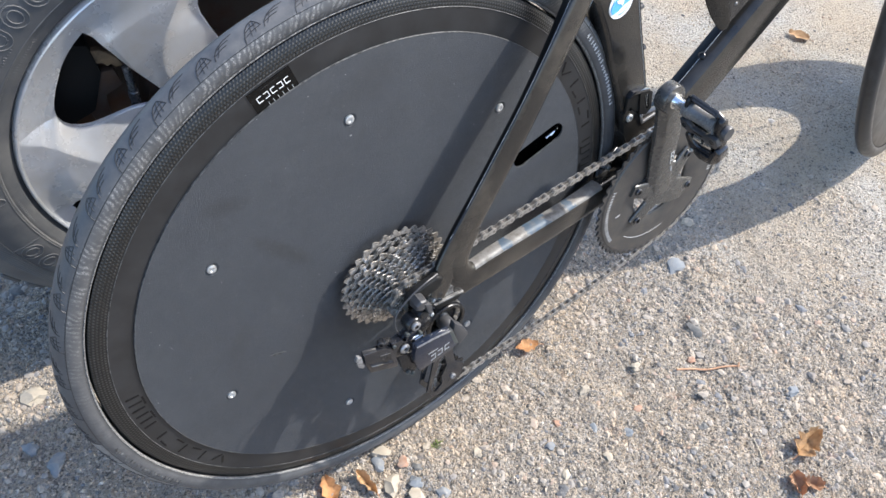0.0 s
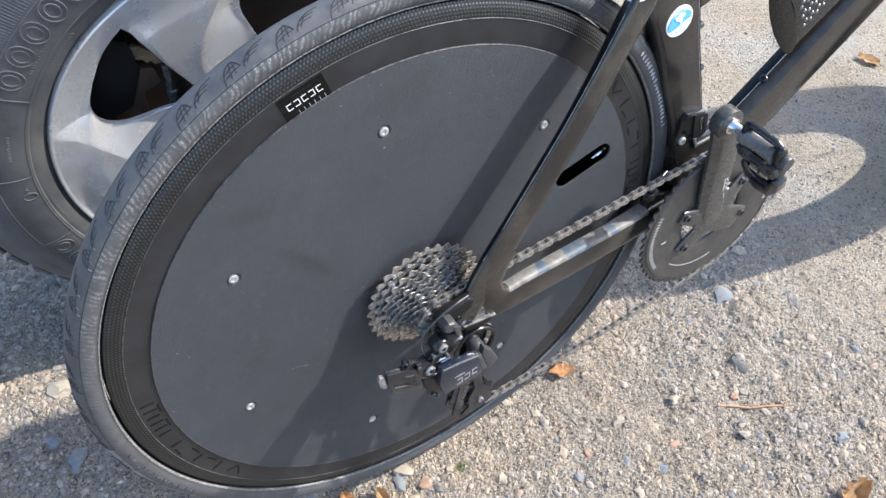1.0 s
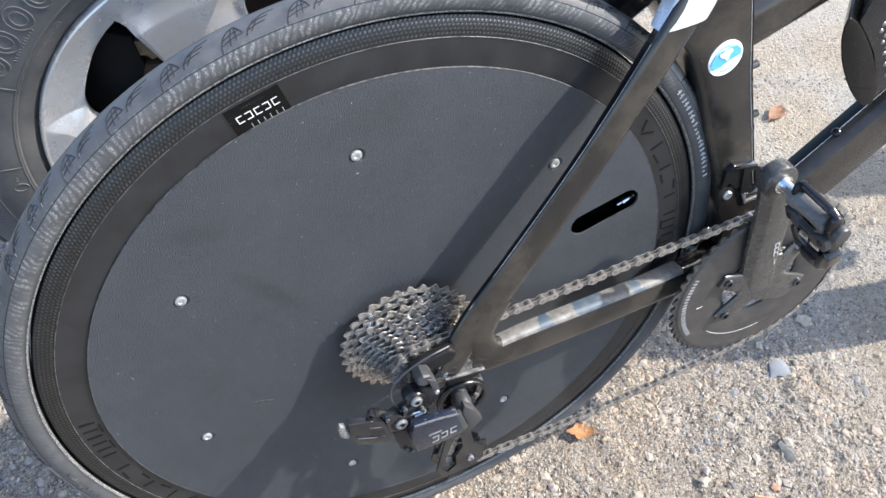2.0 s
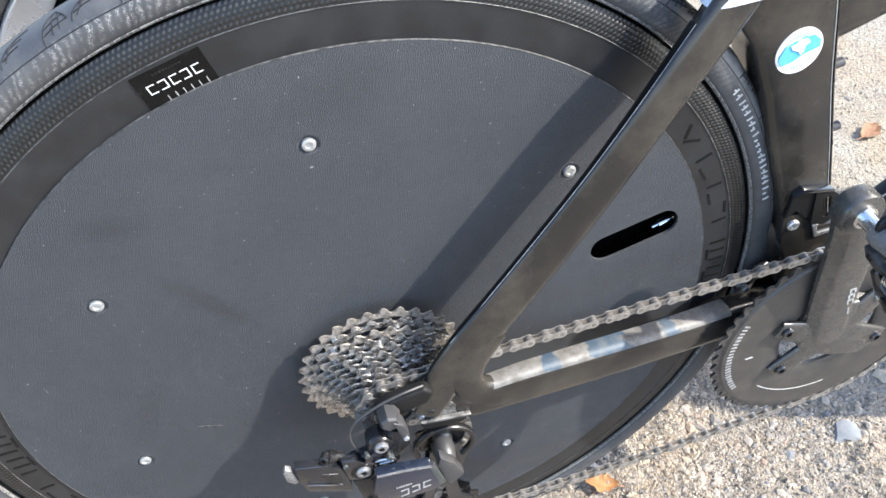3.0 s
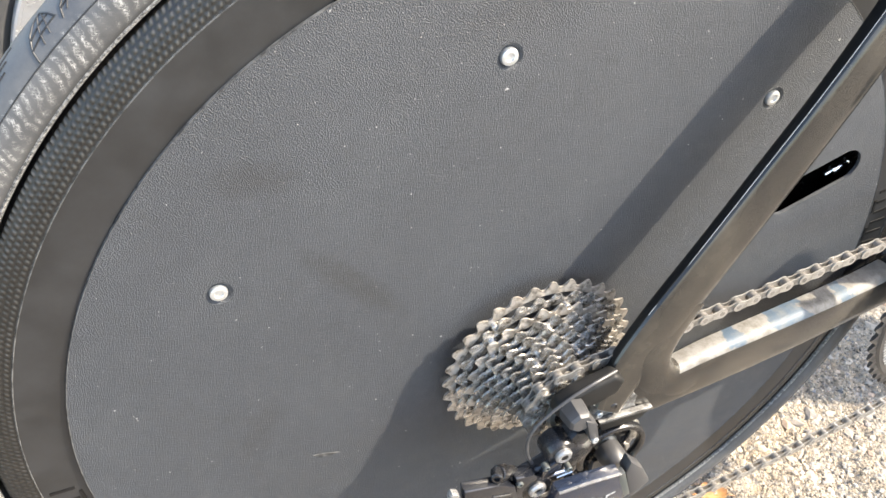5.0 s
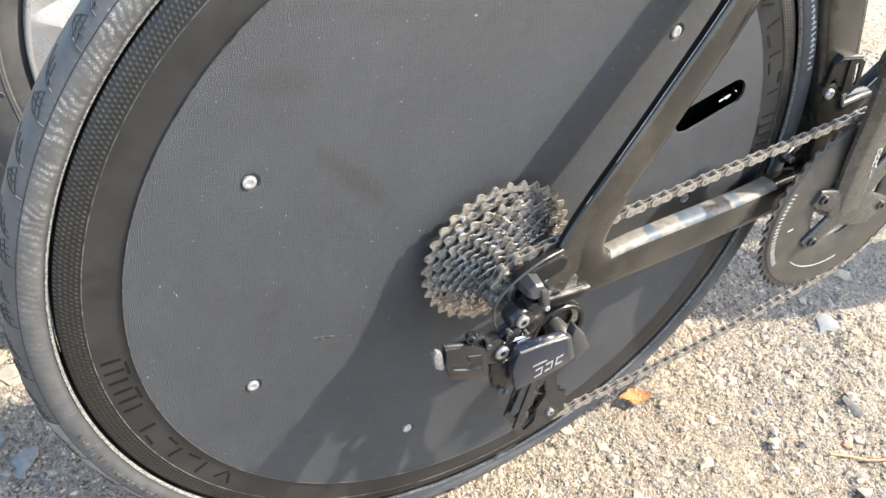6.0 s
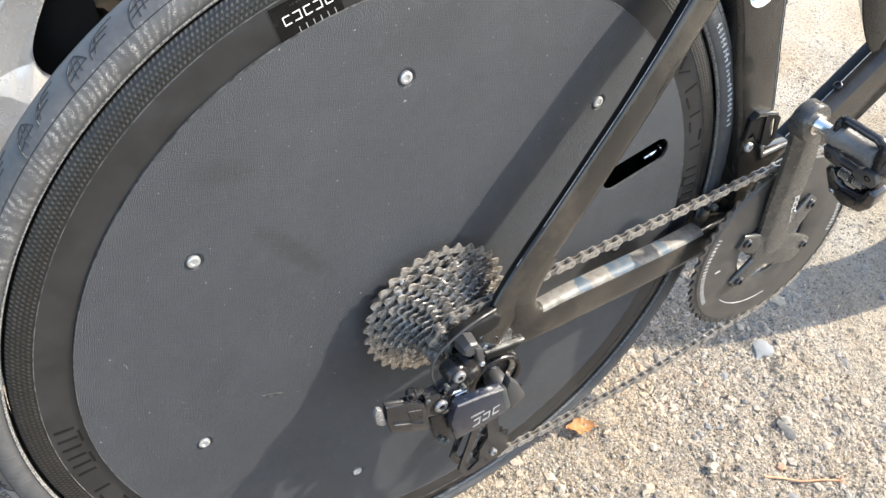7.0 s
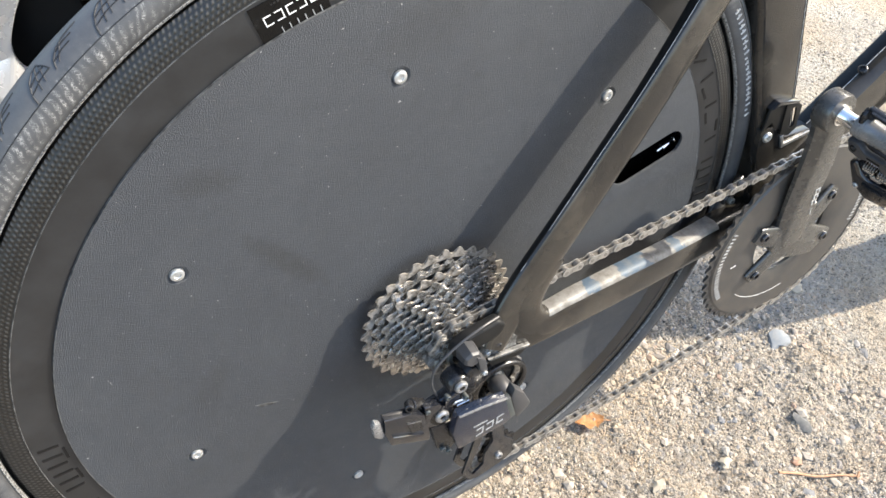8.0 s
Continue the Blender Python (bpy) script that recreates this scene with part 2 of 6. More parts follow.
def make_strip_material():
    """Rubbed silver paint with ragged blue patches left on it."""
    n = Nodes("rubbed_strip")
    sep = n.add("ShaderNodeSeparateXYZ")
    n.link(n.coords(), sep.inputs[0])
    x = n.math("ADD", sep.outputs["X"], n.math("MULTIPLY", n.math("SUBTRACT", n.noise(95, 3, 0.6), 0.5), 0.026))
    x = n.math("ADD", x, n.math("MULTIPLY", sep.outputs["Z"], 0.5))
    mask = None
    for mid, half in ((0.118, 0.005), (0.163, 0.015), (0.213, 0.006)):
        m = n.grey(n.math("ABSOLUTE", n.math("SUBTRACT", x, mid)), half + 0.0008, half - 0.0008)
        mask = m if mask is None else n.math("MAXIMUM", mask, m)
    rub = n.noise(110, 6, 0.7)
    fine = n.noise(750, 3)
    silver = n.mix(n.grey(rub, 0.42, 0.70), (0.155, 0.150, 0.140), (0.075, 0.067, 0.055))
    silver = n.mix(n.math("MULTIPLY", n.grey(fine, 0.54, 0.68), 0.45), silver, (0.10, 0.085, 0.065))
    blue = n.mix(n.grey(rub, 0.45, 0.7), (0.040, 0.064, 0.092), (0.09, 0.10, 0.105))
    color = n.mix(mask, silver, blue)
    return n.done(color, n.grey(rub, 0.3, 0.7, 0.46, 0.64), 0.1, n.bump(fine, 0.5, 0.0006))


M = {
    "strip": make_strip_material(),
    "disc": make_disc_material(),
    "carbon": make_carbon_material(),
    "tyre": make_tyre_material(),
    "ground": make_ground_material(),
    "gravel": make_gravel_material("mixed_gravel", [(0.0, (0.083, 0.085, 0.089)), (0.14, (0.152, 0.155, 0.162)), (0.34, (0.279, 0.250, 0.212)), (0.60, (0.317, 0.273, 0.216)), (0.74, (0.209, 0.196, 0.180)), (0.88, (0.336, 0.297, 0.244)), (0.95, (0.273, 0.184, 0.133)), (1.0, (0.380, 0.361, 0.329))]),
    "crumb": make_gravel_material("dry_dirt_crumbs", [(0.0, (0.070, 0.063, 0.057)), (0.2, (0.202, 0.174, 0.139)), (0.5, (0.380, 0.311, 0.228)), (0.8, (0.444, 0.374, 0.291)), (0.92, (0.228, 0.216, 0.200)), (1.0, (0.519, 0.481, 0.418))]),
    "pebble_blue": worn("blue_grey_stone", (0.139, 0.155, 0.168), (0.241, 0.228, 0.209), 90, rough=(0.7, 0.9), bump=0.3),
    "pebble_red": worn("brick_red_stone", (0.266, 0.149, 0.095), (0.317, 0.247, 0.190), 90, rough=(0.8, 0.95), bump=0.3),
    "pebble_pale": worn("pale_stone", (0.329, 0.285, 0.216), (0.253, 0.222, 0.178), 90, rough=(0.8, 0.95), bump=0.3),
    "pebble_dark": worn("dark_grey_stone", (0.089, 0.089, 0.085), (0.190, 0.178, 0.158), 90, rough=(0.75, 0.95), bump=0.3),
    "rim": worn("matte_black_rim", (0.012, 0.0125, 0.0135), (0.024, 0.0245, 0.026), 30, 0.40, 0.72, (0.32, 0.46), fine=1500, bump=0.06, spec=0.5),
    "frame": worn("satin_black_carbon", (0.012, 0.0115, 0.011), (0.062, 0.054, 0.043), 18, 0.40, 0.92, (0.16, 0.34), fine=1100, bump=0.04),
    # for dull black parts, and for dark reflection or shade painted as black
    "stayback": worn("dull_black_and_painted_shade", (0.006, 0.006, 0.006), (0.014, 0.013, 0.012), 40, 0.5, 0.9, (0.55, 0.7), fine=1200, bump=0.03, spec=0.25),
    "silverpanel": worn("pale_silver_paint", (0.55, 0.58, 0.62), (0.42, 0.45, 0.50), 30, 0.4, 0.8, (0.22, 0.35), metal=0.35),
    "edge": worn("scuffed_cut_edge", (0.095, 0.095, 0.093), (0.02, 0.02, 0.02), 150, 0.42, 0.62, (0.5, 0.7)),
    "slotmetal": worn("dusty_bare_metal", (0.24, 0.235, 0.225), (0.05, 0.048, 0.044), 150, 0.42, 0.62, (0.4, 0.6), metal=0.4),
    "steel": worn("oily_sprocket_steel", (0.54, 0.525, 0.50), (0.045, 0.039, 0.031), 200, 0.46, 0.64, (0.24, 0.50), metal=0.85, fine=600, bump=0.2),
    # greasy arms, darkened to paint in the shade between sprockets
    "carrier": worn("greasy_shaded_carrier", (0.10, 0.095, 0.085), (0.02, 0.018, 0.015), 160, 0.45, 0.7, (0.35, 0.6), metal=0.3, fine=600, bump=0.2),
    "rusty": worn("dusty_brown_steel", (0.52, 0.475, 0.42), (0.075, 0.064, 0.052), 190, 0.45, 0.68, (0.30, 0.55), metal=0.7, fine=600, bump=0.25),
    "chain": worn("nickel_chain", (0.46, 0.445, 0.42), (0.14, 0.13, 0.11), 110, 0.50, 0.76, (0.28, 0.42), metal=0.75, fine=1500, bump=0.05),
    # oily inner links and rollers, with the shade between plates painted in
    "chaindark": worn("oily_shaded_inner_links", (0.27, 0.255, 0.235), (0.06, 0.054, 0.046), 140, 0.48, 0.72, (0.30, 0.5), metal=0.6, fine=1200, bump=0.08),
    "chrome": worn("bright_steel", (0.80, 0.80, 0.79), (0.50, 0.49, 0.47), 200, 0.55, 0.8, (0.12, 0.3), metal=1.0),
    "zinc": worn("zinc_bolt", (0.56, 0.575, 0.58), (0.36, 0.36, 0.35), 250, 0.5, 0.75, (0.3, 0.5), metal=0.75, fine=1500, bump=0.15),
    "plastic": worn("black_plastic", (0.011, 0.011, 0.012), (0.036, 0.033, 0.029), 70, 0.55, 0.85, (0.26, 0.5), fine=1300, bump=0.08),
    "gloss": worn("glossy_black_alloy", (0.009, 0.010, 0.013), (0.030, 0.028, 0.026), 60, 0.55, 0.9, (0.12, 0.32), fine=1300, bump=0.03, coat=0.5),
    "cap": worn("matte_dark_plastic", (0.040, 0.040, 0.042), (0.075, 0.070, 0.064), 70, 0.5, 0.8, (0.4, 0.55)),
    "bluegloss": worn("glossy_blue_black", (0.012, 0.017, 0.030), (0.035, 0.036, 0.040), 60, 0.55, 0.9, (0.16, 0.3), coat=0.5),
    "greyalloy": worn("anodised_grey_alloy", (0.085, 0.098, 0.097), (0.17, 0.155, 0.135), 60, 0.45, 0.8, (0.30, 0.48), metal=0.5, fine=1300, bump=0.08),
    "steelgrey": worn("worn_bare_steel", (0.31, 0.31, 0.31), (0.16, 0.155, 0.15), 120, 0.45, 0.75, (0.25, 0.45), metal=0.6, fine=1000, bump=0.1),
    "crank": worn("brushed_dark_alloy", (0.098, 0.097, 0.093), (0.165, 0.155, 0.138), 45, 0.5, 0.85, (0.26, 0.42), metal=0.6, fine=1400, bump=0.06),
    "ring": worn("anodised_black_ring", (0.062, 0.060, 0.058), (0.12, 0.105, 0.088), 50, 0.45, 0.8, (0.36, 0.5), metal=0.4, fine=1400, bump=0.05),
    "decalgrey": worn("worn_print_grey", (0.30, 0.30, 0.295), (0.15, 0.15, 0.15), 300, 0.45, 0.7, (0.5, 0.7)),
    "frontrubber": worn("dark_front_rubber", (0.015, 0.0155, 0.017), (0.042, 0.042, 0.042), 60, 0.45, 0.8, (0.38, 0.6), fine=900, bump=0.15),
    "cord": worn("frayed_pale_cord", (0.23, 0.225, 0.215), (0.05, 0.05, 0.05), 700, 0.42, 0.58, (0.6, 0.8), fine=1500, bump=0.4),
    "treadline": worn("moulded_rubber_line", (0.012, 0.012, 0.013), (0.045, 0.045, 0.045), 300, 0.5, 0.75, (0.5, 0.7)),
    # pedal barrel metal; also the painted light on the bottle's dimples
    "barrel": worn("polished_barrel_and_dimple_light", (0.23, 0.226, 0.22), (0.12, 0.115, 0.11), 90, 0.45, 0.75, (0.25, 0.4), metal=0.35),
    "white": worn("white_print", (0.74, 0.74, 0.73), (0.45, 0.44, 0.42), 200, 0.5, 0.8, (0.5, 0.7)),
    "greyprint": worn("grey_print", (0.46, 0.46, 0.45), (0.24, 0.23, 0.22), 260, 0.5, 0.8, (0.5, 0.7)),
    "label": worn("black_label", (0.004, 0.004, 0.004), (0.010, 0.010, 0.010), 80, 0.5, 0.8, (0.2, 0.35), spec=0.2),
    "decal": worn("worn_black_decal", (0.0045, 0.0045, 0.0047), (0.014, 0.0135, 0.013), 60, 0.5, 0.8, (0.42, 0.6), spec=0.25),
    "stickerblue": worn("blue_sticker_ink", (0.09, 0.38, 0.72), (0.3, 0.55, 0.8), 200, 0.55, 0.9, (0.35, 0.5)),
    "stickerpale": worn("pale_blue_ink", (0.42, 0.58, 0.72), (0.55, 0.66, 0.75), 200, 0.5, 0.9, (0.4, 0.5)),
    "carrubber": worn("dusty_car_rubber", (0.062, 0.064, 0.068), (0.125, 0.122, 0.115), 24, 0.40, 0.75, (0.6, 0.85), fine=900, bump=0.15),
    "caremboss": worn("raised_car_rubber", (0.085, 0.086, 0.088), (0.15, 0.145, 0.135), 40, 0.36, 0.7, (0.6, 0.8), fine=900, bump=0.1),
    "carrim": worn("dusty_silver_alloy", (0.60, 0.615, 0.64), (0.46, 0.425, 0.365), 11, 0.40, 0.78, (0.22, 0.40), metal=0.4, fine=800, bump=0.06),
    "brakedisc": worn("rusty_brake_disc", (0.16, 0.13, 0.11), (0.19, 0.10, 0.06), 20, 0.4, 0.7, (0.5, 0.7), metal=0.5),
    "caliper": worn("brown_caliper", (0.36, 0.25, 0.15), (0.16, 0.12, 0.08), 50, 0.4, 0.7, (0.6, 0.85), metal=0.2, bump=0.3),
    # near black: shade inside the car wheel, put into the colour
    "dark": worn("cavity_painted_shade", (0.007, 0.007, 0.007), (0.022, 0.019, 0.016), 30, 0.4, 0.7, (0.7, 0.9)),
    "leaf": worn("dry_orange_leaf", (0.66, 0.38, 0.17), (0.48, 0.25, 0.11), 120, 0.4, 0.7, (0.6, 0.8), fine=700, bump=0.3),
    "leafpale": worn("dry_tan_leaf", (0.58, 0.38, 0.20), (0.42, 0.26, 0.13), 120, 0.4, 0.7, (0.6, 0.8), fine=700, bump=0.3),
    "leafbrown": worn("dry_brown_leaf", (0.38, 0.20, 0.11), (0.50, 0.33, 0.21), 120, 0.4, 0.7, (0.6, 0.8), fine=700, bump=0.3),
    "twig": worn("dry_twig", (0.40, 0.22, 0.12), (0.25, 0.15, 0.09), 150, 0.4, 0.7, (0.7, 0.9), bump=0.4),
    "straw": worn("pale_straw", (0.55, 0.48, 0.36), (0.4, 0.33, 0.24), 150, 0.4, 0.7, (0.7, 0.9)),
    "moss": worn("green_moss", (0.13, 0.17, 0.045), (0.22, 0.23, 0.09), 150, 0.4, 0.7, (0.8, 0.95)),
}


# ---------------------------------------------------------------- mesh helpers
def part(name, bm, material, parent, label="", sharp=38.0):
    """Link a bmesh as one mesh object under a thing or a part."""
    me = bpy.data.meshes.new(name)
    bmesh.ops.recalc_face_normals(bm, faces=bm.faces)
    bm.to_mesh(me)
    bm.free()
    return part_mesh(name, me, material, parent, label, sharp)


def part_mesh(name, me, material, parent, label="", sharp=38.0):
    if not me.materials:
        me.materials.append(M[material])
        me.polygons.foreach_set("use_smooth", [True] * len(me.polygons))
        me.set_sharp_from_angle(angle=radians(sharp))
    ob = new(name, me)
    if parent is not None:
        # thing > part > sub-part, no deeper
        while parent.parent is not None and parent.parent.parent is not None:
            parent = parent.parent
        ob.parent = parent
        if parent.type == "EMPTY" and "base" in parent:
            ob.location = [-v for v in parent["base"]]
    return tagged(ob, label)


def joined(*bms):
    """One bmesh out of several."""
    out = bms[0]
    for b in bms[1:]:
        me = bpy.data.meshes.new("tmp")
        b.to_mesh(me)
        b.free()
        out.from_mesh(me)
        bpy.data.meshes.remove(me)
    return out


def axes(direction):
    d = Vector(direction).normalized()
    a = d.orthogonal().normalized()
    return d, a, d.cross(a)


def lathe(profile, origin=(0, 0, 0), direction=(0, 1, 0), segs=48, closed=False):
    """Spin (radius, height) pairs about an axis."""
    bm = bmesh.new()
    d, a, b = axes(direction)
    o = Vector(origin)
    rings = []
    for r, h in profile:
        if r < 1e-6:
            rings.append([bm.verts.new(o + d * h)])
        else:
            rings.append([bm.verts.new(o + d * h + (a * math.cos(t) + b * math.sin(t)) * r) for t in (2 * math.pi * i / segs for i in range(segs))])
    pairs = list(zip(rings, rings[1:])) + ([(rings[-1], rings[0])] if closed else [])
    for p, q in pairs:
        for i in range(segs):
            j = (i + 1) % segs
            face = [p[i % len(p)], p[j % len(p)], q[j % len(q)], q[i % len(q)]]
            face = list(dict.fromkeys(face))
            if len(face) > 2:
                bm.faces.new(face)
    return bm


def rod(p0, p1, r, r1=None, segs=16, soft=0.12):
    """A cylinder or cone with softened rims."""
    p0, p1 = Vector(p0), Vector(p1)
    r1 = r if r1 is None else r1
    h = (p1 - p0).length
    e = min(r, r1, h) * soft
    return lathe([(0, 0), (r - e, 0), (r, e), (r1, h - e), (r1 - e, h), (0, h)], p0, p1 - p0, segs)


def bolt(p0, p1, r, hollow=0.5, segs=18):
    """A screw head with a socket in its far end."""
    p0, p1 = Vector(p0), Vector(p1)
    h = (p1 - p0).length
    e, s = r * 0.2, r * hollow
    return lathe([(0, 0), (r, 0), (r, h - e), (r - e, h), (s, h), (s * 0.95, h - r * 0.5), (0, h - r * 0.5)], p0, p1 - p0, segs)


def slab(poly, y0, y1, bevel=0.0, segs=2, shear=None):
    """A prism over a polygon in the x-z plane, between two y, with rounded edges."""
    bm = bmesh.new()
    face = bm.faces.new([bm.verts.new((x, y0, z)) for x, z in poly])
    top = bmesh.ops.extrude_face_region(bm, geom=[face])
    bmesh.ops.translate(bm, verts=[v for v in top["geom"] if isinstance(v, bmesh.types.BMVert)], vec=(0, y1 - y0, 0))
    if shear is not None:
        for v in bm.verts:
            v.co.y += shear(v.co.x, v.co.z)
    if bevel:
        bmesh.ops.bevel(bm, geom=list(bm.edges), offset=bevel, segments=segs, profile=0.6, affect="EDGES", clamp_overlap=True)
    return bm


def block(size, m, bevel=0.0, segs=2):
    bm = bmesh.new()
    bmesh.ops.create_cube(bm, size=1.0, matrix=m @ Matrix.Diagonal((*size, 1)))
    if bevel:
        bmesh.ops.bevel(bm, geom=list(bm.edges), offset=bevel, segments=segs, profile=0.6, affect="EDGES", clamp_overlap=True)
    return bm


def loft(stations, side=(0, 1, 0), power=2.6, segs=28, caps=True, power_below=0.0):
    """A tube through (point, half width along side, half height) with superellipse sections."""
    bm = bmesh.new()
    pts = [Vector(s[0]) for s in stations]
    rings = []
    for i, (p, w, h) in enumerate(stations):
        t = (pts[min(i + 1, len(pts) - 1)] - pts[max(i - 1, 0)]).normalized()
        s = Vector(side)
        s = (s - t * s.dot(t)).normalized()
        u = t.cross(s)
        ring = []
        for k in range(segs):
            a = 2 * math.pi * k / segs
            c, n_ = math.cos(a), math.sin(a)
            q = (power if n_ > 0 else power_below) if power_below else power
            x = math.copysign(abs(c) ** (2 / q), c) * w
            y = math.copysign(abs(n_) ** (2 / q), n_) * h
            ring.append(bm.verts.new(pts[i] + s * x + u * y))
        rings.append(ring)
    for p, q in zip(rings, rings[1:]):
        for i in range(segs):
            j = (i + 1) % segs
            bm.faces.new((p[i], p[j], q[j], q[i]))
    if caps:
        bm.faces.new(rings[0])
        bm.faces.new(rings[-1])
    return bm


def smooth_stations(stations, n=4):
    """More stations between the given ones, all glided."""
    pts = smooth_path([s[0] for s in stations], n)
    sizes = smooth_path([(s[1], s[2], 0) for s in stations], n)
    return [(p, q.x, q.y) for p, q in zip(pts, sizes)]


def shaped(stations, section, side=(0, 1, 0)):
    """A tube through (point, half width, half height) whose section is a given outline in those halves."""
    bm = bmesh.new()
    fine = smooth_stations(stations, 5)
    rings = []
    for i, (p, w, h) in enumerate(fine):
        t = (fine[min(i + 1, len(fine) - 1)][0] - fine[max(i - 1, 0)][0]).normalized()
        s = Vector(side)
        s = (s - t * s.dot(t)).normalized()
        u = t.cross(s)
        rings.append([bm.verts.new(p + s * x * w + u * y * h) for x, y in section])
    for p, q in zip(rings, rings[1:]):
        for i in range(len(section)):
            j = (i + 1) % len(section)
            bm.faces.new((p[i], p[j], q[j], q[i]))
    bm.faces.new(rings[0])
    bm.faces.new(rings[-1])
    return bm


def smooth_path(points, n=8):
    """Catmull-Rom through points."""
    pts = [Vector(p) for p in points]
    pts = [pts[0] * 2 - pts[1]] + pts + [pts[-1] * 2 - pts[-2]]
    out = []
    for a, b, c, d in zip(pts, pts[1:], pts[2:], pts[3:]):
        for k in range(n):
            t = k / n
            out.append(0.5 * ((2 * b) + (c - a) * t + (2 * a - 5 * b + 4 * c - d) * t * t + (3 * b - a - 3 * c + d) * t ** 3))
    return out + [pts[-2]]


def wire(points, r, segs=8, n=6):
    path = smooth_path(points, n)
    return loft([(p, r, r) for p in path], side=(0.13, 0.97, 0.2), power=2.0, segs=segs)


def gear(center, y, teeth, thick, inner, hook=0.25, pitch=0.0127, root=0.0032, tip=0.0013):
    """A toothed ring in the x-z plane: pointed, slightly hooked teeth."""
    bm = bmesh.new()
    rp = pitch / 2 / math.sin(math.pi / teeth)
    shape = [(0.00, -root), (0.12, -root * 0.9), (0.27, -root * 0.2), (0.40 + hook * 0.2, tip * 0.85), (0.50 + hook * 0.2, tip), (0.58 + hook * 0.2, tip * 0.75), (0.73, -root * 0.35), (0.88, -root * 0.9)]
    rings = [[], [], [], []]
    for k in range(teeth):
        for f, dr in shape:
            a = 2 * math.pi * (k + f) / teeth
            c, s = math.cos(a), math.sin(a)
            slim = 0.5 if dr < 0 else 0.28
            for i, (r, yy) in enumerate(((inner, -0.5), (rp + dr, -slim), (rp + dr, slim), (inner, 0.5))):
                rings[i].append(bm.verts.new((center[0] + c * r, y + yy * thick, center[1] + s * r)))
    m = len(rings[0])
    for i in range(4):
        p, q = rings[i], rings[(i + 1) % 4]
        for k in range(m):
            j = (k + 1) % m
            bm.faces.new((p[k], p[j], q[j], q[k]))
    return bm


def arc_bars(center, radius, y, start, step, sizes, lift=0.0006):
    """Small flat bars set along a circle; sizes: (tangential, radial) of each."""
    out = None
    for i, (w, hgt) in enumerate(sizes):
        a = radians(start + step * i)
        m = pose(center[0] + radius * math.cos(a), y, center[1] + radius * math.sin(a), 0, 90 - math.degrees(a), 0)
        b = block((w, lift, hgt), m)
        out = b if out is None else joined(out, b)
    return out


# ---------------------------------------------------------------- ground
def lattice(size, cell, seed):
    """Smooth value noise for numpy arrays."""
    rng = np.random.default_rng(seed)
    table = rng.random((64, 64))

    def value(x, y):
        u, v = np.asarray(x) / cell, np.asarray(y) / cell
        i, j = np.floor(u).astype(int), np.floor(v).astype(int)
        f, g = u - i, v - j
        f, g = f * f * (3 - 2 * f), g * g * (3 - 2 * g)
        t = lambda a, b: table[a % 64, b % 64]
        return size * ((t(i, j) * (1 - f) + t(i + 1, j) * f) * (1 - g) + (t(i, j + 1) * (1 - f) + t(i + 1, j + 1) * f) * g - 0.5)

    return value


RELIEF = [lattice(0.010, 0.21, 3), lattice(0.006, 0.06, 4), lattice(0.0062, 0.023, 5), lattice(0.0042, 0.0088, 6), lattice(0.0022, 0.0047, 7)]


def height(x, y):
    x, y = np.asarray(x, float), np.asarray(y, float)
    near = np.exp(-((x / 1.6) ** 2 + (y / 1.3) ** 2) ** 2)
    # fine dust beyond the bicycle lies smoother
    calm = 1 - 0.6 * np.clip((x + 0.6 * y - 0.45) / 0.4, 0, 1)
    z = (RELIEF[0](x, y) + calm * sum(f(x, y) for f in RELIEF[1:])) * near
    # calmer under the three tyres
    for cx, cy, r in ((0.03, -0.043, 0.09), (-0.05, 0.35, 0.16), (1.08, -0.06, 0.10)):
        z = z * (1 - 0.7 * np.exp(-((x - cx) ** 2 + (y - cy) ** 2) / r ** 2))
    return z


def build_ground():
    def spread(lo, hi, step):
        inner = np.arange(lo, hi + step / 2, step)
        outer, d = [], step
        x = hi
        while x < 400:
            d *= 1.28
            x += d
            outer.append(x)
        low, d, x = [], step, lo
        while x > -400:
            d *= 1.28
            x -= d
            low.append(x)
        return np.array(low[::-1] + list(inner) + outer)

    xs, ys = spread(-0.62, 1.30, 0.003), spread(-0.64, 0.60, 0.003)
    gx, gy = np.meshgrid(xs, ys)
    gz = height(gx, gy)
    co = np.stack([gx, gy, gz], -1).reshape(-1, 3)
    w, hgt = len(xs), len(ys)
    i = (np.arange(hgt - 1)[:, None] * w + np.arange(w - 1)[None, :]).ravel()
    quads = np.stack([i, i + 1, i + w + 1, i + w], 1)
    me = bpy.data.meshes.new("ground")
    me.from_pydata(co.tolist(), [], quads.tolist())
    me.materials.append(M["ground"])
    me.polygons.foreach_set("use_smooth", [True] * len(me.polygons))
    ob = new("ground", me)
    tagged(ob, "compacted beige dirt and fine gravel in low sun", "ground", kind="structure")


def stone_shape(seed, flat=0.55):
    """A knobbly twenty-sided stone of unit radius: points and faces."""
    bm = bmesh.new()
    bmesh.ops.create_icosphere(bm, subdivisions=1, radius=1.0)
    rng = random.Random(seed)
    for v in bm.verts:
        v.co *= 0.62 + 0.62 * rng.random()
        v.co.z *= flat
    pts = np.array([v.co[:] for v in bm.verts])
    tris = np.array([[v.index for v in f.verts] for f in bm.faces])
    bm.free()
    return pts, tris


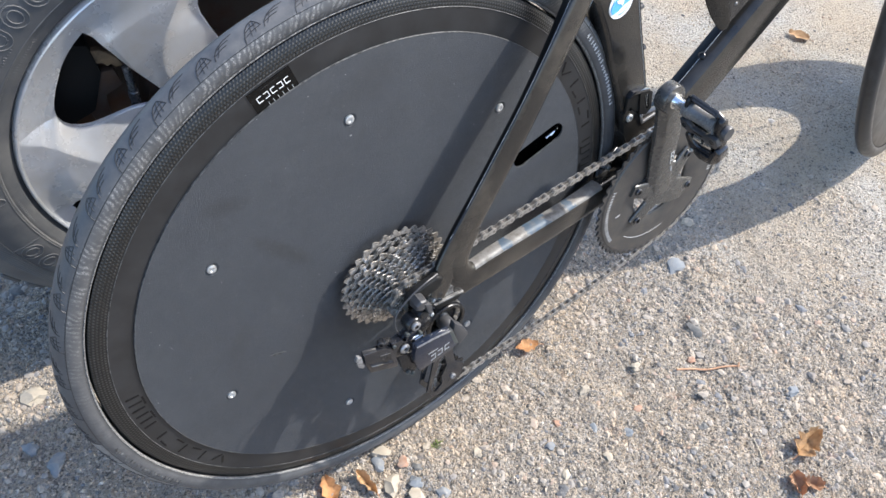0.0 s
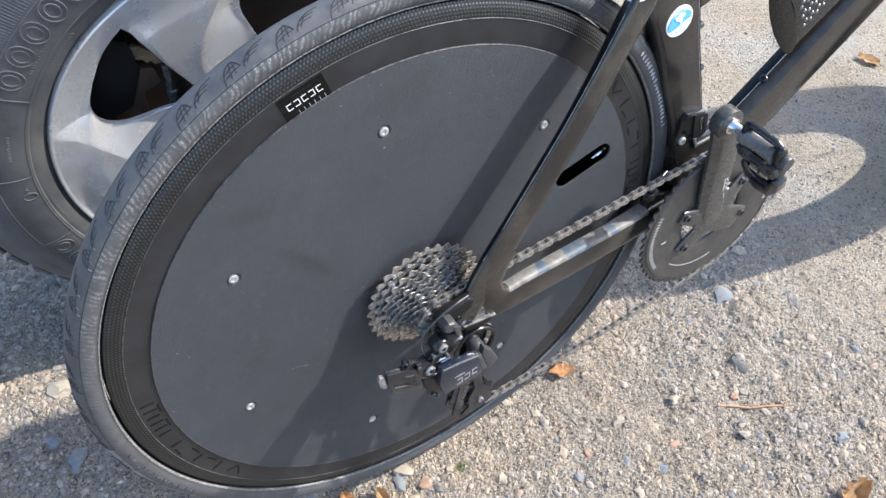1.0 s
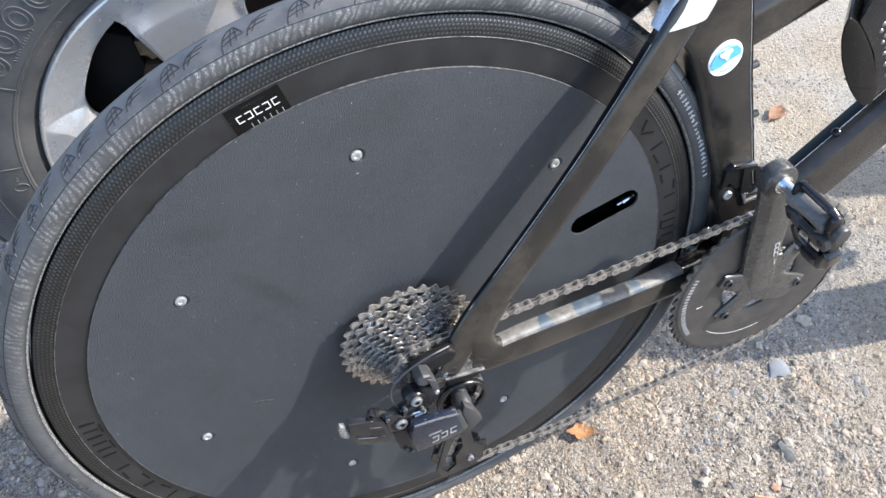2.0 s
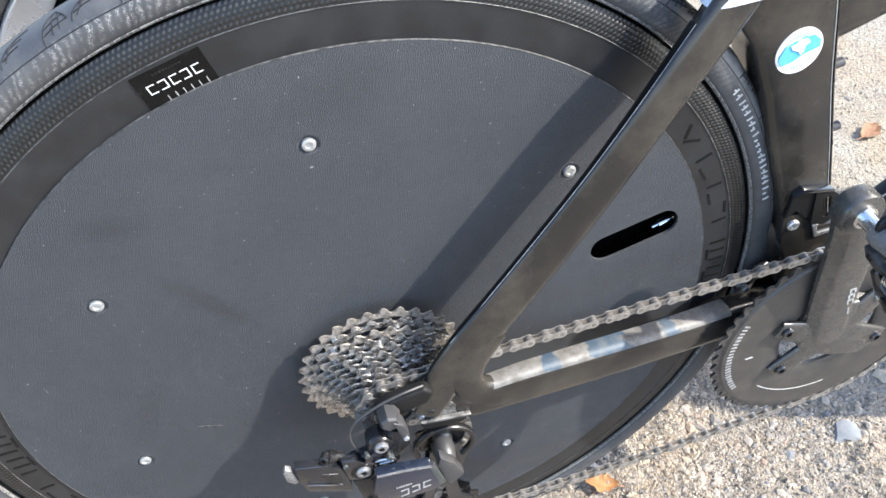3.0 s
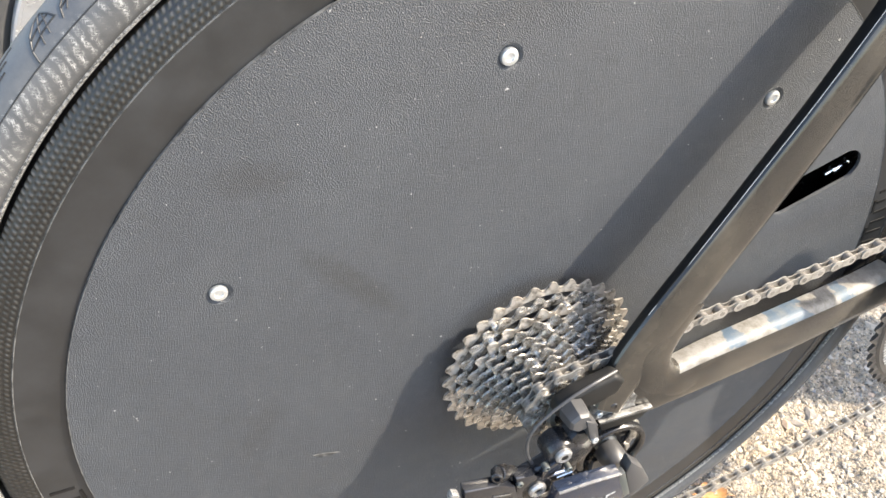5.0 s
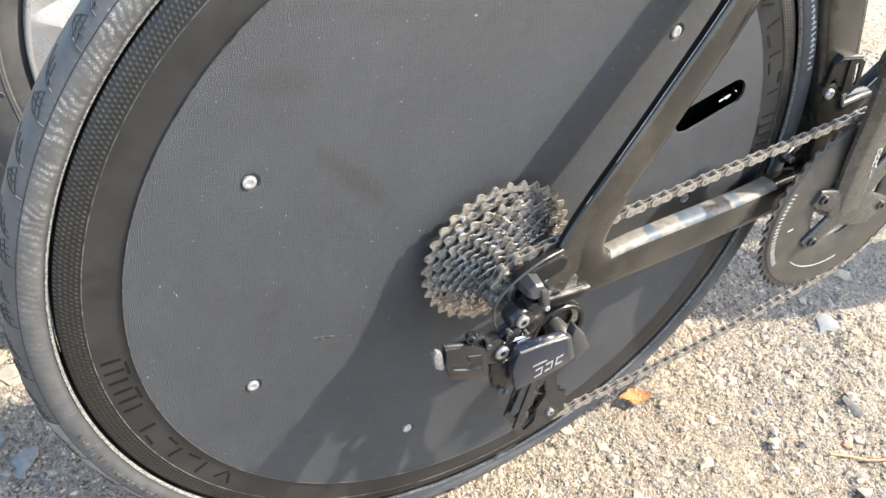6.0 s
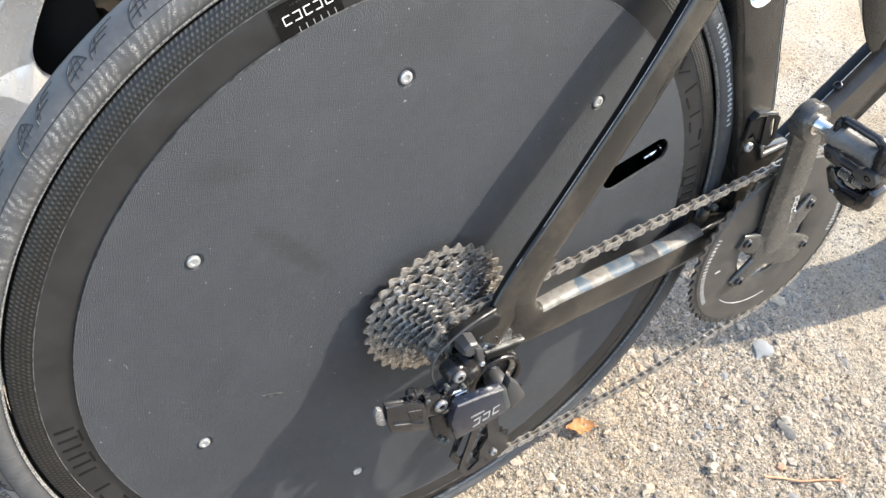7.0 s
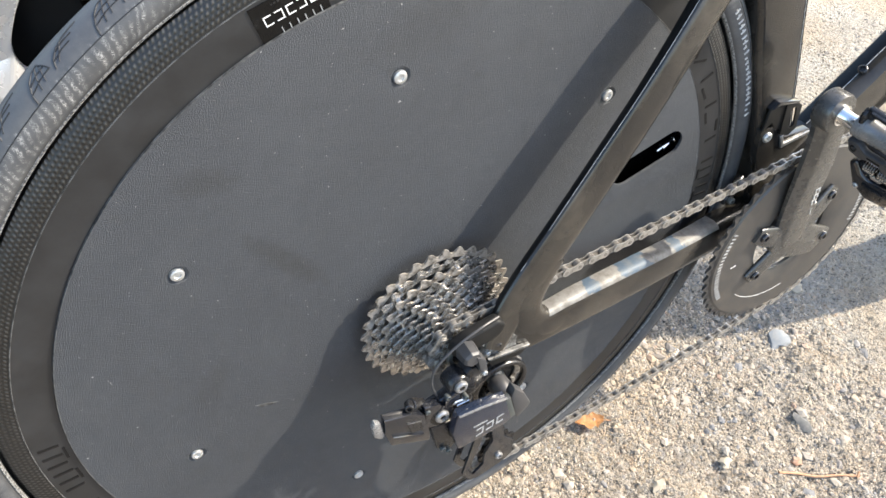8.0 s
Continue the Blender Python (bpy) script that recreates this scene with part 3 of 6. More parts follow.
def build_gravel():
    rng = np.random.default_rng(11)
    shapes = [stone_shape(s) for s in range(12)]
    # crumbs of dirt: small broken lumps with eight faces
    lumps = []
    for s in range(9):
        r = np.random.default_rng(100 + s)
        pts = np.array([(1, 0, 0), (0, 1, 0), (-1, 0, 0), (0, -1, 0), (0, 0, 1), (0, 0, -1)]) * r.uniform(0.6, 1.25, (6, 1)) + r.uniform(-0.25, 0.25, (6, 3))
        tris = np.array([(0, 1, 4), (1, 2, 4), (2, 3, 4), (3, 0, 4), (1, 0, 5), (2, 1, 5), (3, 2, 5), (0, 3, 5)])
        lumps.append((pts * (1, 1, 0.8), tris))

    def scatter(count, kinds, x0, x1, y0, y1, mid, sigma, lo, hi, sink, bias):
        x, y = rng.uniform(x0, x1, count), rng.uniform(y0, y1, count)
        patch = lattice(1.0, 0.17, 21)(x, y) + lattice(0.6, 0.07, 22)(x, y) + 0.5
        far = np.clip((x + 0.6 * y - 0.45) / 0.4, 0, 1)
        keep = rng.random(count) < np.clip(bias + 1.2 * patch - 0.8 * far, 0.05, 1.0)
        x, y = x[keep], y[keep]
        size = np.clip(rng.lognormal(math.log(mid), sigma, len(x)), lo, hi)
        z = height(x, y) + size * sink
        verts, faces, base = [], [], 0
        for k in range(len(x)):
            pts, tris = kinds[k % len(kinds)]
            a = rng.uniform(0, 6.283)
            c, s_ = math.cos(a), math.sin(a)
            st = rng.uniform(0.7, 1.45)
            px, py = pts[:, 0] * st, pts[:, 1]
            verts.append(np.stack([x[k] + (px * c - py * s_) * size[k], y[k] + (px * s_ + py * c) * size[k], z[k] + pts[:, 2] * size[k]], 1))
            faces.append(tris + base)
            base += len(pts)
        return np.concatenate(verts), np.concatenate(faces)

    stones = scatter(56000, shapes, -0.62, 1.28, -0.62, 0.58, 0.00185, 0.58, 0.0009, 0.0078, -0.12, 0.18)
    crumbs = scatter(120000, lumps, -0.50, 1.10, -0.58, 0.45, 0.00130, 0.42, 0.0006, 0.0030, 0.12, 0.30)
    for name, (co, tri), mat, label in (("gravel", stones, "gravel", "loose grey, beige and reddish gravel strewn on the dirt"), ("dirt_crumbs", crumbs, "crumb", "fine broken crumbs of dry dirt and grit")):
        me = bpy.data.meshes.new(name)
        me.from_pydata(co.tolist(), [], tri.tolist())
        me.materials.append(M[mat])
        tagged(new(name, me), label, "gravel", kind="stuff")


build_ground()
build_gravel()

# ---------------------------------------------------------------- the bicycle
# Its own frame: x ahead, y to the far side, z up along the wheel; it leans on the car by nine degrees.
BIKE = Matrix(((0.9969, 0.01281, -0.07764, 0.0), (0.0, 0.98666, 0.1628, 0.0), (0.07869, -0.16229, 0.9836, 0.33752), (0, 0, 0, 1)))
HUB = (0.002, -0.004)  # rear axle, x and z
MID = 0.013  # middle plane of the frame
BB = (0.383, -0.102)  # bottom bracket
BASE = Vector((HUB[0], MID, HUB[1] - 0.337))

bicycle = new("bicycle")
bicycle.matrix_world = BIKE @ Matrix.Translation(BASE)
bicycle["base"] = BASE
tagged(bicycle, "matte black racing bicycle with covered rear wheel, leaning on its side", "bicycle")


def around(r, deg, y=0.0):
    a = radians(deg)
    return Vector((HUB[0] + r * math.cos(a), y, HUB[1] + r * math.sin(a)))


def build_rear_wheel():
    o = (HUB[0], 0, HUB[1])
    rim = part("rear_wheel", lathe([(0.263, 0.013), (0.2640, 0.006), (0.2655, 0.0012), (0.2690, 0.0005), (0.2950, 0.0006), (0.2950, 0.0252), (0.2675, 0.0232), (0.2645, 0.02)], o, segs=160, closed=True), "rim", bicycle, "rear wheel with deep matte black carbon rim and bolted disc cover")
    part("carbon_band", lathe([(0.2950, 0.0004), (0.300, 0.0008), (0.306, 0.0020), (0.3095, 0.0042), (0.3105, 0.008), (0.3105, 0.018), (0.3095, 0.0218), (0.306, 0.0240), (0.300, 0.0252), (0.2950, 0.0256)], o, segs=200, closed=True), "carbon", rim, "woven carbon brake band")
    # tyre, a little squared towards the tread
    prof = []
    for k in range(29):
        a = radians(-138 + 276 * k / 28)
        prof.append((0.3225 + 0.0145 * math.cos(a), MID + 0.0145 * math.sin(a)))
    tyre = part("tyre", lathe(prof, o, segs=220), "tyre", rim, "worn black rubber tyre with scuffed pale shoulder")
    # raised casing line beside the rim
    part("bead_line", lathe([(0.3120, 0.0030), (0.3124, 0.0015), (0.3134, 0.0008), (0.3140, 0.0014), (0.3141, 0.0030)], o, segs=220, closed=True), "cord", rim, "pale frayed bead line")
    return rim, tyre


def on_tyre(deg, phi, lift=0.0):
    """A point of the tyre: degrees round the wheel, degrees over the section (0 the tread, -90 the near wall)."""
    r = 0.0145 + lift
    a = radians(phi)
    return around(0.3225 + r * math.cos(a), deg, MID + r * math.sin(a))


def ribbon(bm, pts, width, lift=0.0002, at=None):
    """A thin raised line over the tyre through (degrees, phi) pairs."""
    path = []
    for (d0, p0), (d1, p1) in zip(pts, pts[1:]):
        for k in range(3):
            path.append((d0 + (d1 - d0) * k / 3, p0 + (p1 - p0) * k / 3))
    path.append(pts[-1])
    rows = []
    for i, (d, p) in enumerate(path):
        c = on_tyre(d, p, lift)
        q = on_tyre(*path[min(i + 1, len(path) - 1)], lift) - on_tyre(*path[max(i - 1, 0)], lift)
        n_ = c - on_tyre(d, p, lift - 0.001)
        s_ = q.cross(n_).normalized() * width / 2
        up = n_.normalized() * lift
        rows.append([bm.verts.new(c - s_ - up * 1.5), bm.verts.new(c - s_ * 0.6 + up), bm.verts.new(c + s_ * 0.6 + up), bm.verts.new(c + s_ - up * 1.5)])
    for a, b in zip(rows, rows[1:]):
        for k in range(3):
            bm.faces.new((a[k], a[k + 1], b[k + 1], b[k]))


def build_tread(tyre):
    """Pairs of small sail-shaped grooves, round the whole tread."""
    bm = bmesh.new()
    lines = (
        [(0.0, -64), (-0.25, -50), (-0.8, -34), (-1.5, -24), (-2.2, -20)], [(-2.2, -20), (-2.7, -32), (-3.0, -43)], [(-0.3, -50), (-1.6, -44), (-2.9, -42)],
        [(-0.6, -40), (-1.7, -34), (-2.6, -32)], [(-1.2, -56), (-1.5, -40), (-1.9, -24)], [(-2.0, -52), (-2.2, -38), (-2.3, -22)],
        [(-3.3, -52), (-3.6, -40), (-4.4, -28), (-5.6, -20), (-7.0, -17)], [(-3.9, -48), (-4.5, -36), (-5.0, -24)], [(-3.6, -42), (-4.8, -37), (-5.7, -36)], [(-4.2, -32), (-5.2, -28), (-6.2, -27)])
    for k, pts in enumerate(lines):
        pts = [(d, -64 + (p + 64) * 1.22) for d, p in pts]
        ribbon(bm, pts, 0.0009 if k in (0, 1, 6) else 0.0006, 0.00016)
    seam = bmesh.new()
    ribbon(seam, [(d, -66) for d in range(0, 361, 6)], 0.0007, 0.00014)
    part("mould_seam", seam, "treadline", tyre)
    me = bpy.data.meshes.new("tread_mark")
    bm.to_mesh(me)
    bm.free()
    for k in range(46):
        ob = part_mesh("tread_mark", me, "treadline", tyre)
        a = radians(360 / 46 * k)
        c = Vector((HUB[0], 0, HUB[1]))
        ob.matrix_basis = Matrix.Translation(c) @ Matrix.Rotation(-a, 4, "Y") @ Matrix.Translation(-c)


def build_tyre_print(tyre):
    """Lettering on the near wall, too worn to read: rows of short pale bars."""
    rng = random.Random(5)
    for start, n, ink in ((9, 21, "greyprint"), (183, 20, "edge")):
        bm = bmesh.new()
        for k in range(n):
            d = start + 1.05 * k
            tall = 5 if rng.random() < 0.75 else 2.5
            ribbon(bm, [(d, -98), (d + rng.uniform(-0.1, 0.2), -98 + tall * 4.0)], 0.0017, 0.0003)
            if rng.random() < 0.6:
                ribbon(bm, [(d, -88), (d + 0.6, -88)], 0.0015, 0.0003)
        part("worn_print", bm, ink, tyre, "worn pale tyre print")


def slot_loop(p, q, r, n=12):
    """A rounded slot from p to q in the x-z plane."""
    p, q = Vector(p), Vector(q)
    d = math.atan2(q.y - p.y, q.x - p.x)
    out = []
    for c, a0 in ((q, d - math.pi / 2), (p, d + math.pi / 2)):
        for k in range(n + 1):
            a = a0 + math.pi * k / n
            out.append((c.x + r * math.cos(a), c.y + r * math.sin(a)))
    return out


def plate_with_hole(outer, inner, y0, y1, more=()):
    """A flat plate between two y with a hole, or several, through it."""
    bm = bmesh.new()
    loops = []
    for y in (y0, y1):
        both = []
        edges = []
        for loop in (outer, inner, *more):
            vs = [bm.verts.new((x, y, z)) for x, z in loop]
            edges += [bm.edges.new((a, b)) for a, b in zip(vs, vs[1:] + vs[:1])]
            both.append(vs)
        bmesh.ops.triangle_fill(bm, edges=edges, use_beauty=True)
        loops.append(both)
    for k in range(2 + len(more)):
        a, b = loops[0][k], loops[1][k]
        for i in range(len(a)):
            j = (i + 1) % len(a)
            bm.faces.new((a[i], a[j], b[j], b[i]))
    return bm


def build_disc_cover(rim):
    outer = [(HUB[0] + 0.2715 * math.cos(2 * math.pi * k / 180), HUB[1] + 0.2715 * math.sin(2 * math.pi * k / 180)) for k in range(180)]
    seats = [(0.208 * math.cos(radians(90 + 360 / 7 * k)), 0.208 * math.sin(radians(90 + 360 / 7 * k))) for k in range(7)]
    holes = [[(x + 0.0072 * math.cos(2 * math.pi * i / 28), z + 0.0072 * math.sin(2 * math.pi * i / 28)) for i in range(28)] for x, z in seats]
    cover = part("disc_cover", plate_with_hole(outer, slot_loop((0.1895, 0.0430), (0.2360, 0.0520), 0.0122), -0.0010, 0.0012, holes), "disc", rim, "dark grey disc cover with leather-like grain and a valve slot", 30)
    part("far_disc_cover", lathe([(0, 0.0255), (0.2715, 0.0255), (0.2715, 0.0235), (0, 0.0235)], (HUB[0], 0, HUB[1]), segs=96), "label", rim)
    part("band_edge", lathe([(0.2942, 0.0003), (0.2946, 0.0000), (0.2949, 0.0003), (0.2947, 0.0010)], (HUB[0], 0, HUB[1]), segs=180, closed=True), "edge", rim, "thin pale edge of the brake band")
    # pale scuffed rim of the cover
    part("cover_edge", lathe([(0.27125, -0.00105), (0.2715, -0.0012), (0.2717, -0.0009), (0.2717, 0.0014), (0.2712, 0.0010)], (HUB[0], 0, HUB[1]), segs=180, closed=True), "edge", rim, "pale scuffed edge of the disc cover")
    for x, z in seats:
        c = Vector((x, 0, z))
        # the sheet is drawn in round each bolt
        part("bolt_seat", lathe([(0.0, 0.0004), (0.0050, 0.0004), (0.0056, 0.0001), (0.0066, -0.0008), (0.0073, -0.00102)], c, segs=28), "disc", rim, "", 60)
        part("cover_bolt", lathe([(0, -0.0012), (0.0019, -0.0012), (0.0022, -0.0019), (0.0036, -0.0020), (0.0043, -0.0016), (0.0046, -0.0004), (0.0046, 0.0005)], c, segs=24), "zinc", rim, "zinc-plated bolt head")
    part("scuff_mark", slab([(-0.1500, -0.0235), (-0.1440, -0.0252), (-0.1345, -0.0302), (-0.1400, -0.0300), (-0.1470, -0.0275)], -0.00135, -0.0010), "edge", rim, "small pale scuff")
    # valve inside the slot
    v0, v1 = Vector((0.275, 0.0115, 0.0480)), Vector((0.2325, 0.0105, 0.0384))
    stem = joined(rod(v0, v0.lerp(v1, 0.60), 0.0036), rod(v0.lerp(v1, 0.60), v0.lerp(v1, 0.70), 0.0026), rod(v0.lerp(v1, 0.70), v0.lerp(v1, 0.88), 0.0036), rod(v0.lerp(v1, 0.88), v1, 0.0018))
    part("valve", stem, "chrome", rim, "bare metal valve")
    # hub body seen through the slot
    part("hub", lathe([(0, -0.012), (0.022, -0.012), (0.022, -0.002), (0.016, 0.002), (0.016, 0.03), (0.022, 0.034), (0, 0.036)], (HUB[0], 0, HUB[1]), segs=32), "plastic", rim)


def build_rim_prints(rim):
    """Black name label with pale marks, and worn gloss decals."""
    a = 102.1
    c = around(0.2812, a)
    m = pose(c.x, 0.0004, c.z, 0, 90 - a, 0)
    label = part("label", block((0.0415, 0.0008, 0.0213), m), "label", rim, "black rectangular label with pale marks")
    # five plain marks and a row of ticks below them
    w_, h_, t_ = 0.0023, 0.0028, 0.0006
    for k in range(5):
        x = -0.0130 + 0.0067 * k
        flip = 1 if k % 2 else -1
        loop = [(-w_, h_), (w_, h_), (w_, -h_), (-w_, -h_), (-w_, -h_ + t_), (w_ - t_, -h_ + t_), (w_ - t_, h_ - t_), (-w_, h_ - t_)]
        b = slab([(p_ * flip, q_) for p_, q_ in loop], -0.0002, 0.0002)
        bmesh.ops.transform(b, matrix=m @ pose(x, -0.0005, 0.0004), verts=b.verts)
        part("pale_mark", b, "white", label, "white mark")
    ticks = None
    for k in range(6):
        b = block((0.0005, 0.0004, 0.0040), m @ pose(-0.008 + 0.0047 * k, -0.0005, -0.0082))
        ticks = b if ticks is None else joined(ticks, b)
    part("tick_row", ticks, "decalgrey", label)
    small = None
    for k in range(9):
        b = block((0.0012, 0.0004, 0.0010), m @ pose(-0.008 + 0.002 * k, -0.0005, 0.0078))
        small = b if small is None else joined(small, b)
    part("small_print", small, "plastic", label)
    # dark decals: a run of ticks, then broad strokes
    for start in (-7, 173):
        for k in range(6):
            part("tick_decal", arc_bars(HUB, 0.2845, 0.0006, start + 2.0 * k, 0, [(0.0021, 0.013)], 0.0008), "decal", rim, "worn black decal")
        for k in range(2):
            part("tick_decal", arc_bars(HUB, 0.2762, 0.0006, start + 2 + 5.4 * k, 0, [(0.012, 0.0020)], 0.0008), "decal", rim, "worn black decal")
        for d, r, w, hgt, tilt in ((15, 0.285, 0.0021, 0.012, 0), (17.5, 0.2905, 0.012, 0.0021, 6), (20.5, 0.2790, 0.012, 0.0021, 0), (23, 0.285, 0.0021, 0.012, 6), (26.5, 0.279, 0.013, 0.0021, -6), (29.5, 0.2845, 0.0021, 0.013, 0), (34, 0.2825, 0.0023, 0.013, 38), (36, 0.2840, 0.0023, 0.012, -40)):
            q = around(r, start + d)
            b = block((w, 0.0008, hgt), pose(q.x, 0.0006, q.z, 0, 90 - start - d + tilt, 0))
            part("stroke_decal", b, "decal", rim, "worn black decal")


def build_cassette():
    teeth = (32, 29, 26, 24, 22, 20, 18, 16, 15, 14, 13, 12)
    body = part("cassette", lathe([(0, -0.008), (0.030, -0.0085), (0.028, -0.018), (0.024, -0.030), (0.018, -0.046), (0.016, -0.054), (0.012, -0.056), (0, -0.056)], (HUB[0], 0, HUB[1]), segs=40), "plastic", bicycle, "stack of oily steel sprockets")
    rng = random.Random(2)
    for k, n in enumerate(teeth):
        y = -0.0118 - 0.0036 * k
        rp = 0.0127 / 2 / math.sin(math.pi / n)
        ring = gear(HUB, y, n, 0.0015, rp - 0.0076 if n > 15 else 0.014, root=0.0037)
        turn = Matrix.Translation((HUB[0], 0, HUB[1])) @ Matrix.Rotation(rng.uniform(0, 0.3), 4, "Y") @ Matrix.Translation((-HUB[0], 0, -HUB[1]))
        bmesh.ops.transform(ring, matrix=turn, verts=ring.verts)
        sp = part("sprocket", ring, "rusty" if n in (32, 26, 13, 14) else "steel", body, "oily worn steel sprocket", 25)
        if n > 15:
            # carrier arms and rivets between the rings
            for i in range(6):
                a = radians(60 * i + 9 * k)
                c = Vector((HUB[0], y, HUB[1]))
                d = Vector((math.cos(a), 0, math.sin(a)))
                r0, r1 = 0.020, rp - 0.008
                m = Matrix.Translation(c) @ Matrix.Rotation(-a, 4, "Y") @ pose((r0 + r1) / 2, 0, 0)
                # arm colour carries the shade of the gap between rings
                part("carrier_arm", block((r1 - r0, 0.0016, 0.0065), m, 0.0004, 1), "carrier", sp)
                part("rivet", rod(c + d * (rp - 0.009) - Vector((0, 0.0036, 0)), c + d * (rp - 0.009), 0.0026, segs=10), "steel", sp)
    part("lockring", lathe([(0.012, -0.0535), (0.0165, -0.0535), (0.0168, -0.0560), (0.0155, -0.0572), (0.0125, -0.0572), (0.012, -0.0560)], (HUB[0], 0, HUB[1]), segs=36, closed=True), "greyalloy", body, "grey splined lockring")
    return body


rear_wheel, rear_tyre = build_rear_wheel()
build_tread(rear_tyre)
build_tyre_print(rear_tyre)
build_disc_cover(rear_wheel)
build_rim_prints(rear_wheel)
cassette = build_cassette()


def build_frame():
    st = slab([(0.372, -0.125), (0.345, -0.055), (0.3455, -0.020), (0.338, 0.010), (0.327, 0.055), (0.314, 0.098), (0.301, 0.150), (0.286, 0.193), (0.262, 0.232), (0.240, 0.275), (0.236, 0.330), (0.316, 0.345), (0.331, 0.285), (0.344, 0.209), (0.354, 0.148), (0.366, 0.090), (0.376, 0.039), (0.386, -0.005), (0.402, -0.060), (0.412, -0.110)], -0.008, 0.034, 0.0055, 3)
    body = part("bicycle_frame", st, "frame", bicycle, "satin black carbon frame with dusty tubes")
    part("bottom_bracket", lathe([(0.018, -0.034), (0.024, -0.033), (0.026, -0.028), (0.026, 0.054), (0.024, 0.059), (0.018, 0.06)], (BB[0], 0, BB[1]), segs=40, closed=True), "frame", body)
    # crisp moulded line along the front of the seat tube
    front = smooth_path([(0.335, 0, 0.262), (0.344, 0, 0.209), (0.354, 0, 0.148), (0.366, 0, 0.090), (0.376, 0, 0.039), (0.3835, 0, 0.006)], 5)
    part("tube_seam", loft([(p + Vector((-0.0036, -0.0078, 0)), 0.0005, 0.0007) for p in front], power=2, segs=6), "label", body, "thin dark moulded line")
    part("tube_seam", loft([(p + Vector((-0.0050, -0.0081, 0)), 0.0003, 0.0004) for p in front], power=2, segs=6), "decalgrey", body, "thin pale moulded line")
    # seat stays: near and far
    stay = [((0.0253, -0.057, -0.0133), 0.006, 0.014), ((0.0449, -0.0505, 0.009), 0.0075, 0.02), ((0.068, -0.0486, 0.0379), 0.0078, 0.021), ((0.1027, -0.0438, 0.0708), 0.0078, 0.0205), ((0.1368, -0.0389, 0.1037), 0.0078, 0.02), ((0.1729, -0.0351, 0.1431), 0.0078, 0.0188), ((0.209, -0.0302, 0.185), 0.0085, 0.018), ((0.2447, -0.0234, 0.2244), 0.01, 0.019), ((0.2773, -0.0115, 0.2558), 0.012, 0.02), ((0.3042, 0.004, 0.2819), 0.013, 0.022)]
    # near face almost flat up to a crisp seam, then a narrow facet painted black behind it
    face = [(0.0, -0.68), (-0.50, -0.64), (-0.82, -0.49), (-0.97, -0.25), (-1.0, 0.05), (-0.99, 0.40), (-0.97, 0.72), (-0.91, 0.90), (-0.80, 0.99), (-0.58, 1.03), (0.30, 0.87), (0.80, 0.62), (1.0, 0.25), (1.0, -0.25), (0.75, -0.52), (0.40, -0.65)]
    part("seat_stay", shaped(stay, face), "frame", body, "wide flattened seat stay")
    part("seat_stay", loft([((p[0], 2 * MID - p[1], p[2]), w, h_) for p, w, h_ in stay], power=3.4, segs=36), "frame", body)
    # dull black here paints the dark reflection on the side turned away
    part("stay_back", shaped(stay[:8], [(-0.61, 1.015), (-0.58, 1.045), (-0.30, 1.04), (0.32, 0.895), (0.82, 0.64), (0.75, 0.57), (0.28, 0.81)]), "stayback", body, "narrow facet behind the seam, its dark reflection painted dull black")
    # thin pale line along the seam
    edge = [Vector((p[0], p[1] - w * 0.60, p[2])) + Vector((-0.72, 0, 0.69)) * h_ * 1.04 for p, w, h_ in smooth_stations(stay[2:8], 4)]
    part("stay_seam", loft([(p, 0.00022, 0.00025) for p in edge], power=2, segs=6), "decalgrey", body, "thin pale seam line")
    # chain stays
    cs = [((0.034, -0.0520, -0.0120), 0.0045, 0.0100), ((0.062, -0.0508, -0.0222), 0.0082, 0.0178), ((0.104, -0.0455, -0.0292), 0.0095, 0.0190), ((0.1465, -0.0395, -0.0386), 0.0100, 0.0195), ((0.200, -0.0310, -0.0514), 0.0105, 0.0195), ((0.250, -0.0212, -0.0650), 0.0110, 0.0195), ((0.300, -0.0110, -0.0780), 0.0120, 0.0200), ((0.370, 0.0000, -0.0960), 0.0130, 0.0220)]
    stay_body = part("chain_stay", loft(cs, power=3.6, segs=36), "frame", body, "black chain stay with rubbed silver and blue upper edge")
    part("chain_stay", loft([((p[0], 2 * MID - p[1], p[2]), w, h_) for p, w, h_ in cs], power=3.6, segs=36), "frame", body)
    # rubbed bare strip along its upper edge, in lengths of silver and blue
    path = smooth_path([p for p, w, h_ in cs], 10)
    hts = [float(v) for v in np.interp(np.arange(len(path)) / 10, np.arange(len(cs)), [w for p, w, h_ in cs])]
    tall = [float(v) for v in np.interp(np.arange(len(path)) / 10, np.arange(len(cs)), [h_ for p, w, h_ in cs])]

    def strip(i0, i1, name, mat, label):
        bm = bmesh.new()
        rows = []
        for i in range(i0, i1 + 1):
            k = min(i, len(path) - 1)
            t = (path[min(k + 1, len(path) - 1)] - path[max(k - 1, 0)]).normalized()
            s_ = (Vector((0, 1, 0)) - t * t.y).normalized()
            u = t.cross(s_)
            if u.z < 0:
                u = -u
            w, hgt = hts[min(k, len(hts) - 1)], tall[min(k, len(tall) - 1)]
            row = []
            for ang in (72, 84, 96, 108, 120, 129, 136, 141):
                a = radians(ang)
                c, n_ = math.cos(a), math.sin(a)
                x = math.copysign(abs(c) ** (2 / 3.6), c) * (w + 0.0007)
                y = abs(n_) ** (2 / 3.6) * (hgt + 0.0007)
                row.append(bm.verts.new(path[k] + s_ * x + u * y))
            rows.append(row)
